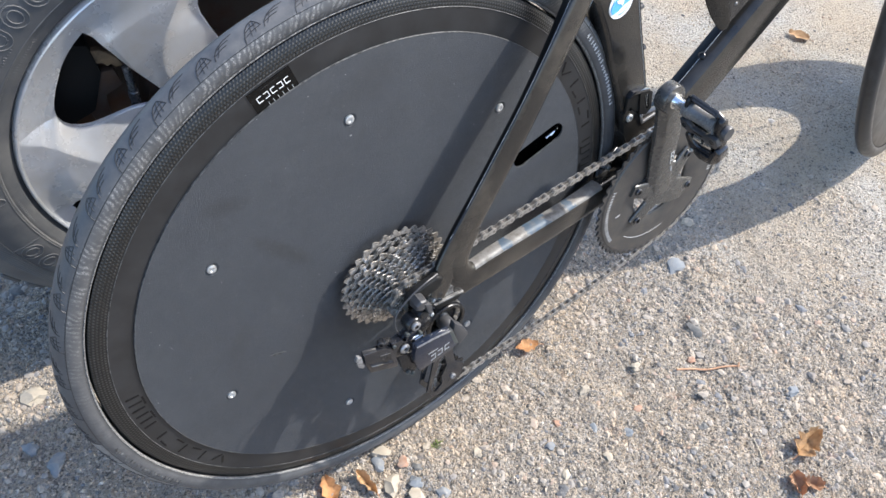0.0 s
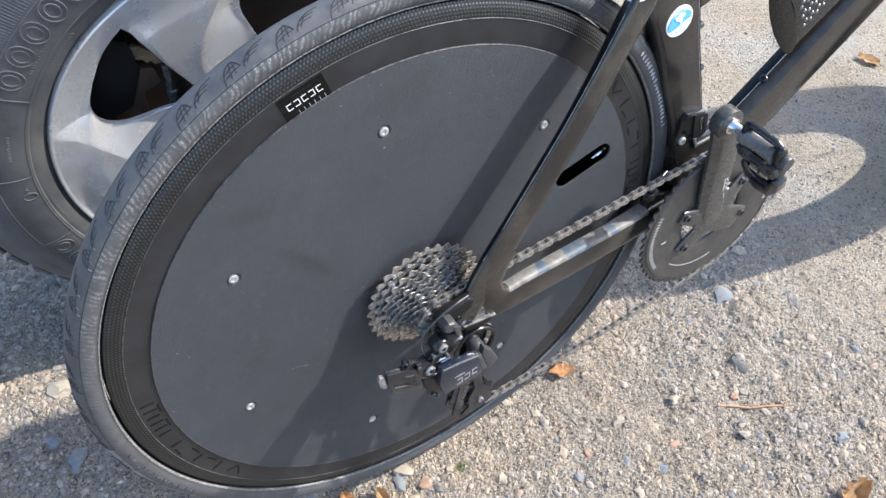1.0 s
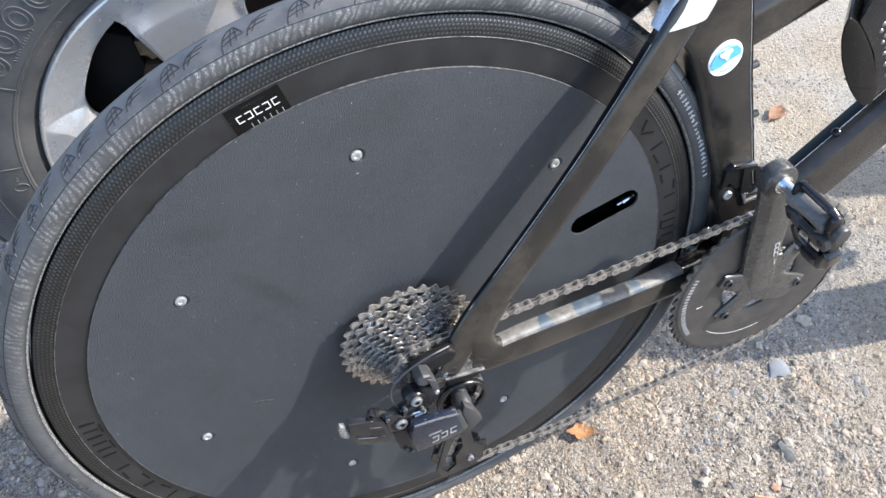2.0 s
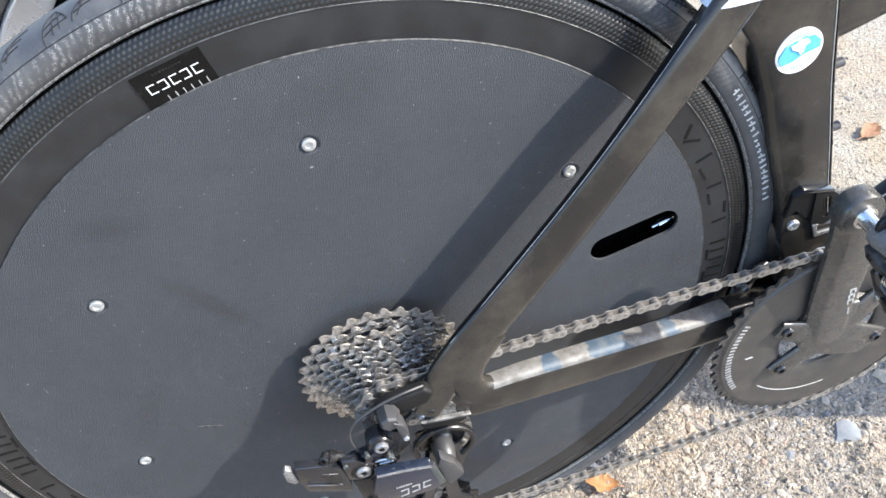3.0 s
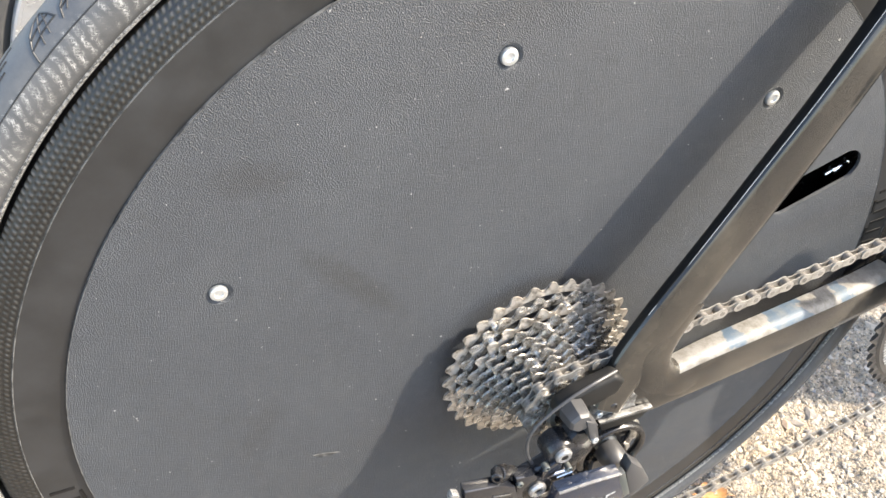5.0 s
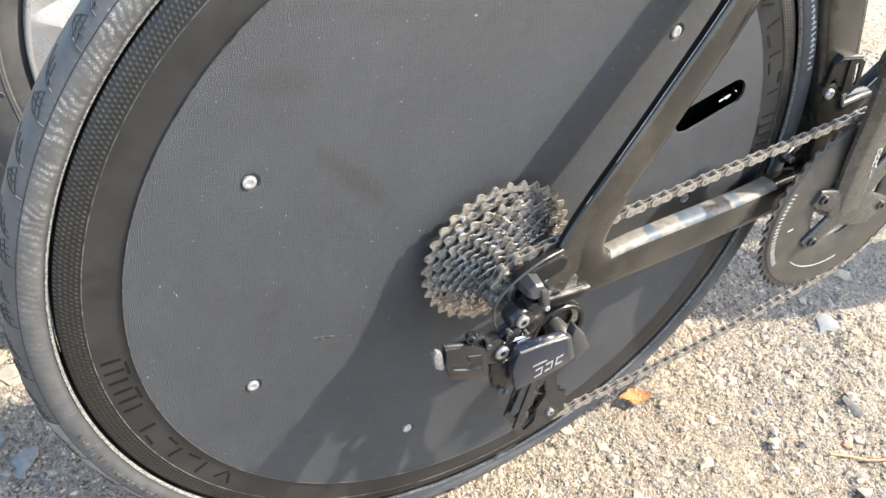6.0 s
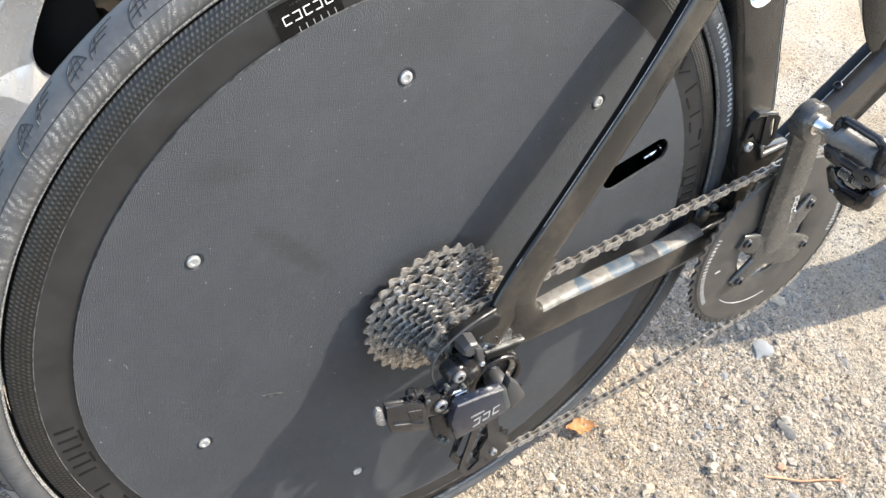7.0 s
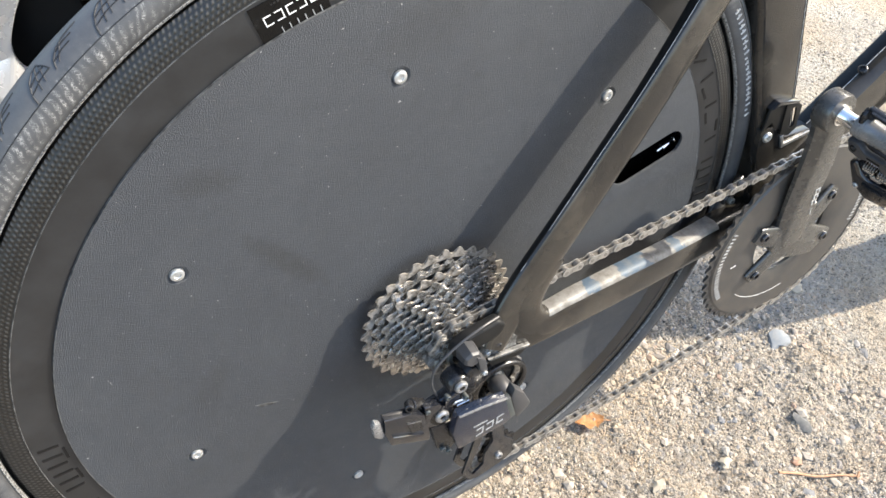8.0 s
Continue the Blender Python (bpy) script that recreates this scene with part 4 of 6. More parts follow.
        for a, b in zip(rows, rows[1:]):
            for i in range(len(a) - 1):
                bm.faces.new((a[i], a[i + 1], b[i + 1], b[i]))
        part(name, bm, mat, stay_body, label)

    strip(11, 58, "bare_strip", "strip", "rubbed silver strip with worn blue patches")
    # where the stays run together, the slender dropout arm and its open slot
    meet = [((0.0800, -0.0470, 0.0490), 0.0075, 0.0175), ((0.0640, -0.0490, 0.0290), 0.0078, 0.0170), ((0.0570, -0.0505, 0.0100), 0.0080, 0.0150), ((0.0610, -0.0510, -0.0090), 0.0082, 0.0140), ((0.0760, -0.0500, -0.0225), 0.0084, 0.0160), ((0.0980, -0.0465, -0.0285), 0.0088, 0.0170)]
    part("stay_junction", loft(smooth_stations(meet, 5), power=2.8, segs=32), "frame", body, "smooth black joint of seat stay and chain stay")
    drop = slab([(-0.0135, 0.0095), (-0.0105, 0.0180), (0.0003, 0.0224), (0.0130, 0.0238), (0.0270, 0.0250), (0.0330, 0.0180), (0.0280, 0.0085), (0.0156, 0.0058), (-0.0050, 0.0060)], -0.0650, -0.0540, 0.0034, 4)
    part("dropout", drop, "stayback", body, "slender black dropout arm")
    part("slot_plate", slab([(0.0120, 0.0040), (0.0340, 0.0030), (0.0550, -0.0235), (0.0530, -0.0280), (0.0150, -0.0200)], -0.0575, -0.0555, 0.0006, 1), "slotmetal", body, "dusty bare metal slot plate")
    part("slot_lip", slab([(0.0175, -0.0186), (0.0480, -0.0241), (0.0560, -0.0260), (0.0530, -0.0274), (0.0185, -0.0208)], -0.0620, -0.0580, 0.0006), "slotmetal", body, "worn bare slot edge")
    # dark slab added as the shade below the slot lip
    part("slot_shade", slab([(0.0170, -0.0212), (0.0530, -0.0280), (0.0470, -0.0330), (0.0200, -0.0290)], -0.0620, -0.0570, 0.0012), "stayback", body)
    part("slot_screw", bolt((0.0272, -0.0560, -0.0080), (0.0272, -0.0625, -0.0080), 0.0028, 0.6), "plastic", body)
    for x, z in ((0.0165, -0.0010), (0.0190, -0.0150)):
        part("slot_screw", bolt((x, -0.0560, z), (x, -0.0600, z), 0.0023), "zinc", body)
    # down tube
    d = Vector((0.835, 0, 0.55))
    s0 = Vector((0.398, MID, -0.080))
    dt = [(s0 + d * f, 0.0185, w) for f, w in ((0.0, 0.036), (0.06, 0.0355), (0.12, 0.035), (0.2, 0.035), (0.34, 0.035), (0.54, 0.038))]
    box_ = [(-0.90, -0.40), (-0.96, 0.10), (-0.95, 0.60), (-0.91, 0.80), (-0.74, 0.92), (-0.45, 1.0), (-0.16, 1.04), (0.12, 1.04), (0.60, 0.95), (1.0, 0.60), (1.0, -0.60), (0.60, -0.95), (-0.10, -1.03), (-0.46, -0.99), (-0.72, -0.84)]
    tube = part("down_tube", shaped(dt, box_), "frame", body, "broad boxy black down tube", 30)
    # black strip paints in how dark the up-turned facet looks
    part("tube_top", shaped(dt[1:5], [(-0.18, 1.03), (-0.15, 1.055), (0.12, 1.055), (0.55, 0.975), (0.50, 0.93), (0.10, 1.0)]), "label", tube, "upper facet, its dark reflection painted glossy black")
    up = Vector((-0.55, 0, 0.835))
    crest = [Vector((p[0], MID - 0.0185 * 0.17, p[2])) + up * h_ * 1.045 for p, w, h_ in smooth_stations(dt[1:5], 4)]
    part("tube_seam", loft([(p, 0.00035, 0.00035) for p in crest], power=2, segs=6), "greyprint", tube, "thin pale line along the upper facet")
    # top tube, head tube and fork
    tt = [(Vector((0.325, MID, 0.190)), 0.016, 0.024), (Vector((0.45, MID, 0.222)), 0.016, 0.022), (Vector((0.66, MID, 0.290)), 0.017, 0.022), (Vector((0.86, MID, 0.335)), 0.019, 0.026)]
    part("top_tube", loft(tt, power=3.0), "frame", body)
    part("head_tube", loft([(Vector((0.905, MID, 0.170)), 0.021, 0.030), (Vector((0.865, MID, 0.345)), 0.019, 0.028)], power=2.4), "frame", body)
    # pale panel over the upper end of the near stay
    panel = loft([(Vector((0.2475, -0.0232, 0.2285)), 0.0106, 0.0188), (Vector((0.275, -0.0122, 0.2565)), 0.0126, 0.0202), (Vector((0.302, 0.0038, 0.2845)), 0.0136, 0.0225)], power=3.4, segs=36)
    cutting = list(panel.verts) + list(panel.edges) + list(panel.faces)
    bmesh.ops.bisect_plane(panel, geom=cutting, plane_co=(0.2589, 0, 0.2425), plane_no=(0.12, 0, 0.99), clear_inner=True)
    part("cluster_panel", panel, "silverpanel", body, "pale blue-silver panel where the stays meet")
    # bottle screws on the seat tube, cage screw on the down tube
    for x, z in ((0.359, 0.150), (0.3695, 0.092)):
        part("frame_screw", bolt((x - 0.006, MID - 0.006, z), (x + 0.0082, MID - 0.006, z + 0.0014), 0.0036), "cap", body, "dark bottle screw")
    part("frame_screw", bolt((0.4893, 0.0090, 0.0195), (0.4850, 0.0080, 0.0262), 0.0045, 0.6), "plastic", body)
    # empty front mech bracket with a slot
    hang = slab([(0.334, 0.028), (0.3375, 0.052), (0.344, 0.0560), (0.3600, 0.0500), (0.3610, 0.0200), (0.350, 0.024), (0.344, 0.034)], -0.0125, -0.0095, 0.0008, 1)
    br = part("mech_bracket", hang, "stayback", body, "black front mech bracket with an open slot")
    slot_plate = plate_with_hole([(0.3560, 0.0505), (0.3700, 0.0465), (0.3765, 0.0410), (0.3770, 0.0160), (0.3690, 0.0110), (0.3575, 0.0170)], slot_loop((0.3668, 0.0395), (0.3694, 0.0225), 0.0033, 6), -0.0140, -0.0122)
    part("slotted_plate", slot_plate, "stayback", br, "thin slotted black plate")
    part("bracket_lip", slab([(0.3365, 0.0515), (0.344, 0.0575), (0.371, 0.0490), (0.3715, 0.0455), (0.345, 0.0530)], -0.0150, -0.006, 0.0012), "gloss", br, "rolled black lip")
    part("bracket_bolt", bolt((0.3427, -0.0085, 0.0191), (0.3427, -0.0145, 0.0191), 0.0050, 0.45), "zinc", br, "silver bolt")
    part("bracket_foot", slab([(0.333, 0.029), (0.350, 0.029), (0.366, 0.008), (0.402, 0.003), (0.404, -0.010), (0.378, -0.026), (0.348, -0.034), (0.336, -0.002)], -0.0118, -0.0035, 0.0018), "frame", br)
    part("foot_lip", slab([(0.3640, 0.0140), (0.3665, 0.0020), (0.4010, 0.0025), (0.4015, -0.0012), (0.3645, -0.0025), (0.3600, 0.0130)], -0.0138, -0.0115, 0.0005, 1), "steelgrey", br, "bare bright metal lip")
    # chain catcher beside the ring
    catch = part("chain_catcher", loft([(Vector((0.330, -0.006, -0.030)), 0.004, 0.007), (Vector((0.315, -0.012, -0.030)), 0.004, 0.006), (Vector((0.302, -0.0165, -0.030)), 0.0045, 0.0058), (Vector((0.297, -0.0175, -0.031)), 0.003, 0.004)], power=2.6, segs=20), "plastic", body, "small black chain catcher")
    part("catcher_bolt", bolt((0.303, -0.0190, -0.030), (0.303, -0.0245, -0.030), 0.0034), "greyalloy", catch)
    # round sticker
    cx, cz = 0.3180, 0.1828
    co_, si_ = math.cos(radians(6)), math.sin(radians(6))
    spun = lambda pts: [(cx + x * co_ - z * si_, cz + x * si_ + z * co_) for x, z in pts]
    st_ = part("round_sticker", lathe([(0, 0), (0.0165, 0), (0.0165, 0.0008), (0, 0.0008)], (cx, -0.0088, cz), segs=48), "white", body, "round white and blue sticker")
    part("sticker_field", slab(spun([(-0.0142, 0.0010), (-0.0100, 0.0070), (-0.0040, 0.0085), (0.0030, 0.0095), (0.0100, 0.0088), (0.0140, 0.0040), (0.0142, -0.0015), (0.0030, -0.0030), (-0.0050, -0.0062), (-0.0128, -0.0066), (-0.0146, -0.0020)]), -0.0096, -0.0086), "stickerblue", st_, "blue band across the sticker")
    part("sticker_shape", slab(spun([(-0.0065, 0.0066), (-0.0030, 0.0072), (-0.0010, 0.0090), (0.0050, 0.0082), (0.0066, 0.0052), (0.0032, 0.0036), (0.0024, 0.0), (0.0002, -0.0022), (-0.0012, 0.0008), (-0.0055, 0.0034)]), -0.0101, -0.0094), "white", st_)
    for k in range(11):
        a = radians(48 + 8.4 * k)
        part("sticker_mark", block((0.0010, 0.0006, 0.0022), pose(cx + 0.0118 * math.cos(a + 0.38), -0.0090, cz + 0.0118 * math.sin(a + 0.38), 0, 90 - math.degrees(a) - 22, 0)), "stickerpale", st_)
    for k in range(9):
        a = radians(232 + 9 * k)
        part("sticker_mark", block((0.0010, 0.0006, 0.0020), pose(cx + 0.0118 * math.cos(a + 0.38), -0.0090, cz + 0.0118 * math.sin(a + 0.38), 0, 90 - math.degrees(a) - 22, 0)), "stickerpale", st_)
    # rear brake behind the seat tube
    part("rear_brake", slab([(0.188, 0.315), (0.214, 0.285), (0.242, 0.270), (0.252, 0.300), (0.236, 0.345), (0.200, 0.350)], -0.006, 0.034, 0.005), "plastic", body, "black rear brake above the tyre")
    return body


build_frame()


def build_crankset():
    o = (BB[0], 0, BB[1])
    ring_y = -0.038
    cr = part("crankset", gear(BB, ring_y, 54, 0.0028, 0.083, hook=0.0), "ring", bicycle, "black aero chainring and dark alloy crank", 25)
    part("ring_web", lathe([(0.046, ring_y - 0.0006), (0.050, ring_y - 0.0024), (0.078, ring_y - 0.0030), (0.1015, ring_y - 0.0030), (0.1035, ring_y - 0.0014), (0.1035, ring_y + 0.0014), (0.046, ring_y + 0.0024)], o, segs=96, closed=True), "ring", cr, "smooth black chainring web")
    # engraved lines and worn print
    part("engraved_line", arc_bars(BB, 0.0800, ring_y - 0.0031, 222, 2.2, [(0.0034, 0.0008)] * 26, 0.0004), "greyprint", cr, "thin pale engraved line")
    part("engraved_line", arc_bars(BB, 0.0760, ring_y - 0.0031, 182, 2.2, [(0.0012, 0.0070)] * 1, 0.0006), "greyprint", cr)
    rng = random.Random(8)
    part("ring_print", arc_bars(BB, 0.0955, ring_y - 0.0033, 152, 2.6, [(0.0014 + 0.0012 * rng.random(), 0.0046 + 0.001 * rng.random()) for _ in range(22)], 0.0004), "decalgrey", cr, "white lettering, worn")
    part("ring_print", arc_bars(BB, 0.0955, ring_y - 0.0033, -16, 2.6, [(0.0014 + 0.0012 * rng.random(), 0.0046 + 0.001 * rng.random()) for _ in range(16)], 0.0004), "decalgrey", cr, "white lettering, worn")
    # spider arms with bolts
    for k, deg in enumerate((152, 214, 334, 46)):
        a = radians(deg)
        c, s_ = math.cos(a), math.sin(a)
        p = lambda r, y: Vector((BB[0] + c * r, y, BB[1] + s_ * r))
        arm = part("spider_arm", loft([(p(0.012, -0.0430), 0.0034, 0.016), (p(0.032, -0.0430), 0.0034, 0.013), (p(0.050, -0.0425), 0.0031, 0.011), (p(0.061, -0.0415), 0.0027, 0.008)], power=3.4, segs=24), "crank", cr, "dark alloy spider arm")
        part("ring_bolt", bolt(p(0.053, -0.036), p(0.053, -0.0478), 0.0055, 0.5), "gloss", arm, "black chainring bolt")
    # crank arm
    e0, e1 = Vector((BB[0], -0.050, BB[1])), Vector((0.355, -0.0565, 0.070))
    at = lambda f, y=0.0: e0.lerp(e1, f) + Vector((0, y, 0))
    sides = [(-1.0, -0.74), (-1.0, 0.36), (-0.93, 0.47), (-0.78, 0.56), (0.20, 0.98), (1.0, 1.0), (1.0, -0.92), (0.0, -1.0), (-0.70, -0.97), (-0.92, -0.86)]
    # (along the arm, sideways, front, back, half breadth): the arm leans outwards to the pedal
    rows = []
    for f, dx, y0, y1, half in ((-0.08, -0.0070, -0.0462, -0.0400, 0.0150), (0.0, -0.0075, -0.0470, -0.0405, 0.0195), (0.12, -0.0065, -0.0485, -0.0410, 0.0197), (0.34, -0.0040, -0.0520, -0.0435, 0.0198), (0.58, -0.0005, -0.0568, -0.0470, 0.0198), (0.82, 0.0, -0.0612, -0.0500, 0.0168), (0.96, 0.0, -0.0630, -0.0505, 0.0152)):
        q = at(f)
        rows.append((Vector((q.x + dx, (y0 + y1) / 2, q.z)), (y1 - y0) / 2, half))
    arm = part("crank_arm", shaped(rows, sides), "crank", cr, "tapered brushed grey crank arm", 30)
    part("arm_end", lathe([(0, -0.0485), (0.0160, -0.0485), (0.0174, -0.0500), (0.0176, -0.0615), (0.0166, -0.0642), (0.0100, -0.0648), (0, -0.0648)], (e1.x, 0, e1.z), segs=40), "crank", arm, "rounded grey crank end")
    part("arm_web", slab([(0.3595, -0.0600), (0.3530, -0.0860), (0.3488, -0.1005), (0.3600, -0.1180), (0.3886, -0.1330), (0.4172, -0.1430), (0.4296, -0.1338), (0.4120, -0.1180), (0.4000, -0.1080), (0.3985, -0.0950), (0.4000, -0.0620)], -0.0464, -0.0395, 0.0022, 3), "crank", arm, "flared grey crank web")
    for k in range(3):
        f = 0.405 - 0.048 * k
        q = at(f) + Vector((0.0085, 0, 0))
        q.y = float(np.interp(f, (0.12, 0.34, 0.58), (-0.0485, -0.0520, -0.0568))) - 0.0002
        m = Matrix.Translation(q) @ Matrix.Rotation(-math.atan2(e1.z - e0.z, e1.x - e0.x), 4, "Y")
        mark = joined(block((0.0056, 0.0006, 0.0011), m @ pose(0, 0, 0.0022)), block((0.0056, 0.0006, 0.0011), m @ pose(0, 0, -0.0022)), block((0.0011, 0.0006, 0.0050), m @ pose(0.002, 0, 0)))
        part("pale_mark", mark, "greyprint", arm, "pale grey mark")
    q = at(0.225) + Vector((0.0085, 0, 0))
    q.y = -0.0503
    part("pale_mark", block((0.0095, 0.0006, 0.0009), Matrix.Translation(q) @ Matrix.Rotation(-math.atan2(e1.z - e0.z, e1.x - e0.x), 4, "Y")), "greyprint", arm, "pale grey dash")
    # pedal axle
    part("axle_washer", lathe([(0.0, -0.0640), (0.0088, -0.0640), (0.0092, -0.0650), (0.0092, -0.0668), (0.0, -0.0668)], (e1.x, 0, e1.z), segs=28), "chrome", arm)
    part("pedal_axle", joined(lathe([(0, -0.066), (0.0078, -0.066), (0.0078, -0.0665), (0.0066, -0.0690), (0.0066, -0.082), (0.0052, -0.0835), (0.0052, -0.130), (0, -0.130)], (e1.x, 0, e1.z), segs=24)), "chrome", arm, "polished steel pedal axle")
    return cr, e1


crankset, PEDAL = build_crankset()


def build_pedal():
    """A clip pedal hanging tail down; its own frame: u outwards, v ahead and up, n out of its sole."""
    m = Matrix.Translation((PEDAL.x, 0, PEDAL.z)) @ Matrix.Rotation(radians(PEDAL_TURN), 4, "Y")

    def turned(bm):
        bmesh.ops.transform(bm, matrix=m, verts=bm.verts)
        return bm

    # here local x is across the sole (-x faces out of it), z along it (tail at -z), y the axle (outwards is -y)
    def faced(poly, x0, x1, bevel, segs=2):
        """A plate drawn in (y, z), between two x."""
        b = slab(poly, -x1, -x0, bevel, segs)
        bmesh.ops.transform(b, matrix=Matrix.Rotation(radians(90), 4, "Z"), verts=b.verts)
        return turned(b)

    barrel = part("pedal", turned(lathe([(0.0, -0.083), (0.0100, -0.083), (0.0102, -0.090), (0.0090, -0.097), (0.0086, -0.108), (0.0090, -0.118), (0.0102, -0.126), (0.0, -0.128)], (-0.0012, 0, 0.0030), segs=32)), "barrel", bicycle, "black clip pedal with steel springs")
    side = [(-0.0075, 0.009), (-0.0050, 0.0195), (0.0015, 0.0225), (0.0060, 0.0150), (0.0065, -0.014), (0.0030, -0.024), (-0.0060, -0.024), (-0.0085, -0.014)]
    part("side_plate", turned(slab(side, -0.0895, -0.0850, 0.0016)), "plastic", barrel)
    part("side_plate", turned(slab([(-0.0080, 0.008), (-0.0040, 0.0170), (0.0020, 0.0190), (0.0065, 0.0130), (0.0070, -0.016), (0.0030, -0.026), (-0.0070, -0.026), (-0.0095, -0.014)], -0.1350, -0.1265, 0.0030, 3)), "plastic", barrel, "broad black outer side")
    part("axle_cap", turned(lathe([(0, -0.133), (0.0085, -0.133), (0.0088, -0.1375), (0.0075, -0.1400), (0, -0.1405)], (0.001, 0, -0.002), segs=24)), "cap", barrel, "grey round axle cap")
    nose = part("nose", faced([(-0.0845, 0.0100), (-0.0850, 0.0195), (-0.0880, 0.0235), (-0.1240, 0.0215), (-0.1320, 0.0165), (-0.1330, 0.0080), (-0.1270, 0.0092), (-0.1205, 0.0150), (-0.0960, 0.0163), (-0.0915, 0.0110)], -0.0010, 0.0055, 0.0024, 3), "plastic", barrel, "black pedal nose bridge")
    part("nose_rib", faced([(-0.0900, 0.0200), (-0.0920, 0.0228), (-0.1220, 0.0210), (-0.1260, 0.0180)], -0.0028, 0.0030, 0.0010, 2), "plastic", nose)
    bar = part("cross_bar", faced([(-0.0835, -0.0035), (-0.0930, -0.0030), (-0.1000, -0.0085), (-0.1170, -0.0085), (-0.1230, -0.0040), (-0.1345, -0.0030), (-0.1370, -0.0120), (-0.1330, -0.0195), (-0.1200, -0.0190), (-0.1140, -0.0150), (-0.1040, -0.0150), (-0.0970, -0.0185), (-0.0855, -0.0160)], -0.0130, -0.0070, 0.0014), "cap", barrel, "dark grey cross bar with two bolts")
    for y in (-0.0900, -0.1285):
        part("pedal_bolt", turned(bolt((-0.0110, y, -0.0105), (-0.0136, y, -0.0105), 0.0032, 0.7)), "label", bar, "black bolt")
    part("bar_groove", faced([(-0.1030, -0.0112), (-0.1150, -0.0112), (-0.1150, -0.0125), (-0.1030, -0.0125)], -0.0133, -0.0120, 0.0), "label", bar)
    part("spring_bed", faced([(-0.0890, -0.0180), (-0.1320, -0.0180), (-0.1320, -0.0420), (-0.0890, -0.0420)], 0.0000, 0.0060, 0.0015), "label", barrel)
    tail = part("tail_clamp", faced([(-0.0860, -0.0300), (-0.0930, -0.0250), (-0.0985, -0.0370), (-0.1060, -0.0400), (-0.1180, -0.0400), (-0.1245, -0.0370), (-0.1300, -0.0250), (-0.1365, -0.0300), (-0.1340, -0.0470), (-0.1250, -0.0590), (-0.1060, -0.0625), (-0.0920, -0.0530)], -0.0110, 0.0060, 0.0034, 3), "gloss", barrel, "glossy black tail clamp")
    part("tail_step", faced([(-0.1020, -0.0440), (-0.1220, -0.0440), (-0.1200, -0.0540), (-0.1060, -0.0560)], -0.0130, -0.0100, 0.0012), "plastic", tail)
    part("tail_hook", turned(slab([(0.002, -0.050), (0.010, -0.054), (0.011, -0.062), (0.000, -0.064), (-0.004, -0.058)], -0.122, -0.100, 0.0022)), "plastic", barrel)
    for y0 in (-0.0985, -0.1125):
        coil = [(-0.0050 + 0.0046 * math.cos(a), y0 - 0.0022 * a / 6.283, -0.0300 + 0.0046 * math.sin(a)) for a in (k * 0.5236 for k in range(12 * 5 + 1))]
        part("spring", turned(loft([(Vector(p), 0.0008, 0.0008) for p in coil], side=(0, 1, 0), power=2, segs=6)), "chrome", barrel, "bright steel spring")
    part("spring_plate", faced([(-0.1040, -0.0345), (-0.1180, -0.0345), (-0.1150, -0.0385), (-0.1070, -0.0385)], -0.0080, -0.0060, 0.0004, 1), "chrome", barrel, "bright steel tongue")
    part("pedal_screw", turned(bolt((-0.0100, -0.0965, -0.0520), (-0.0120, -0.0965, -0.0520), 0.0026)), "zinc", tail)


PEDAL_TURN = -14.0
build_pedal()


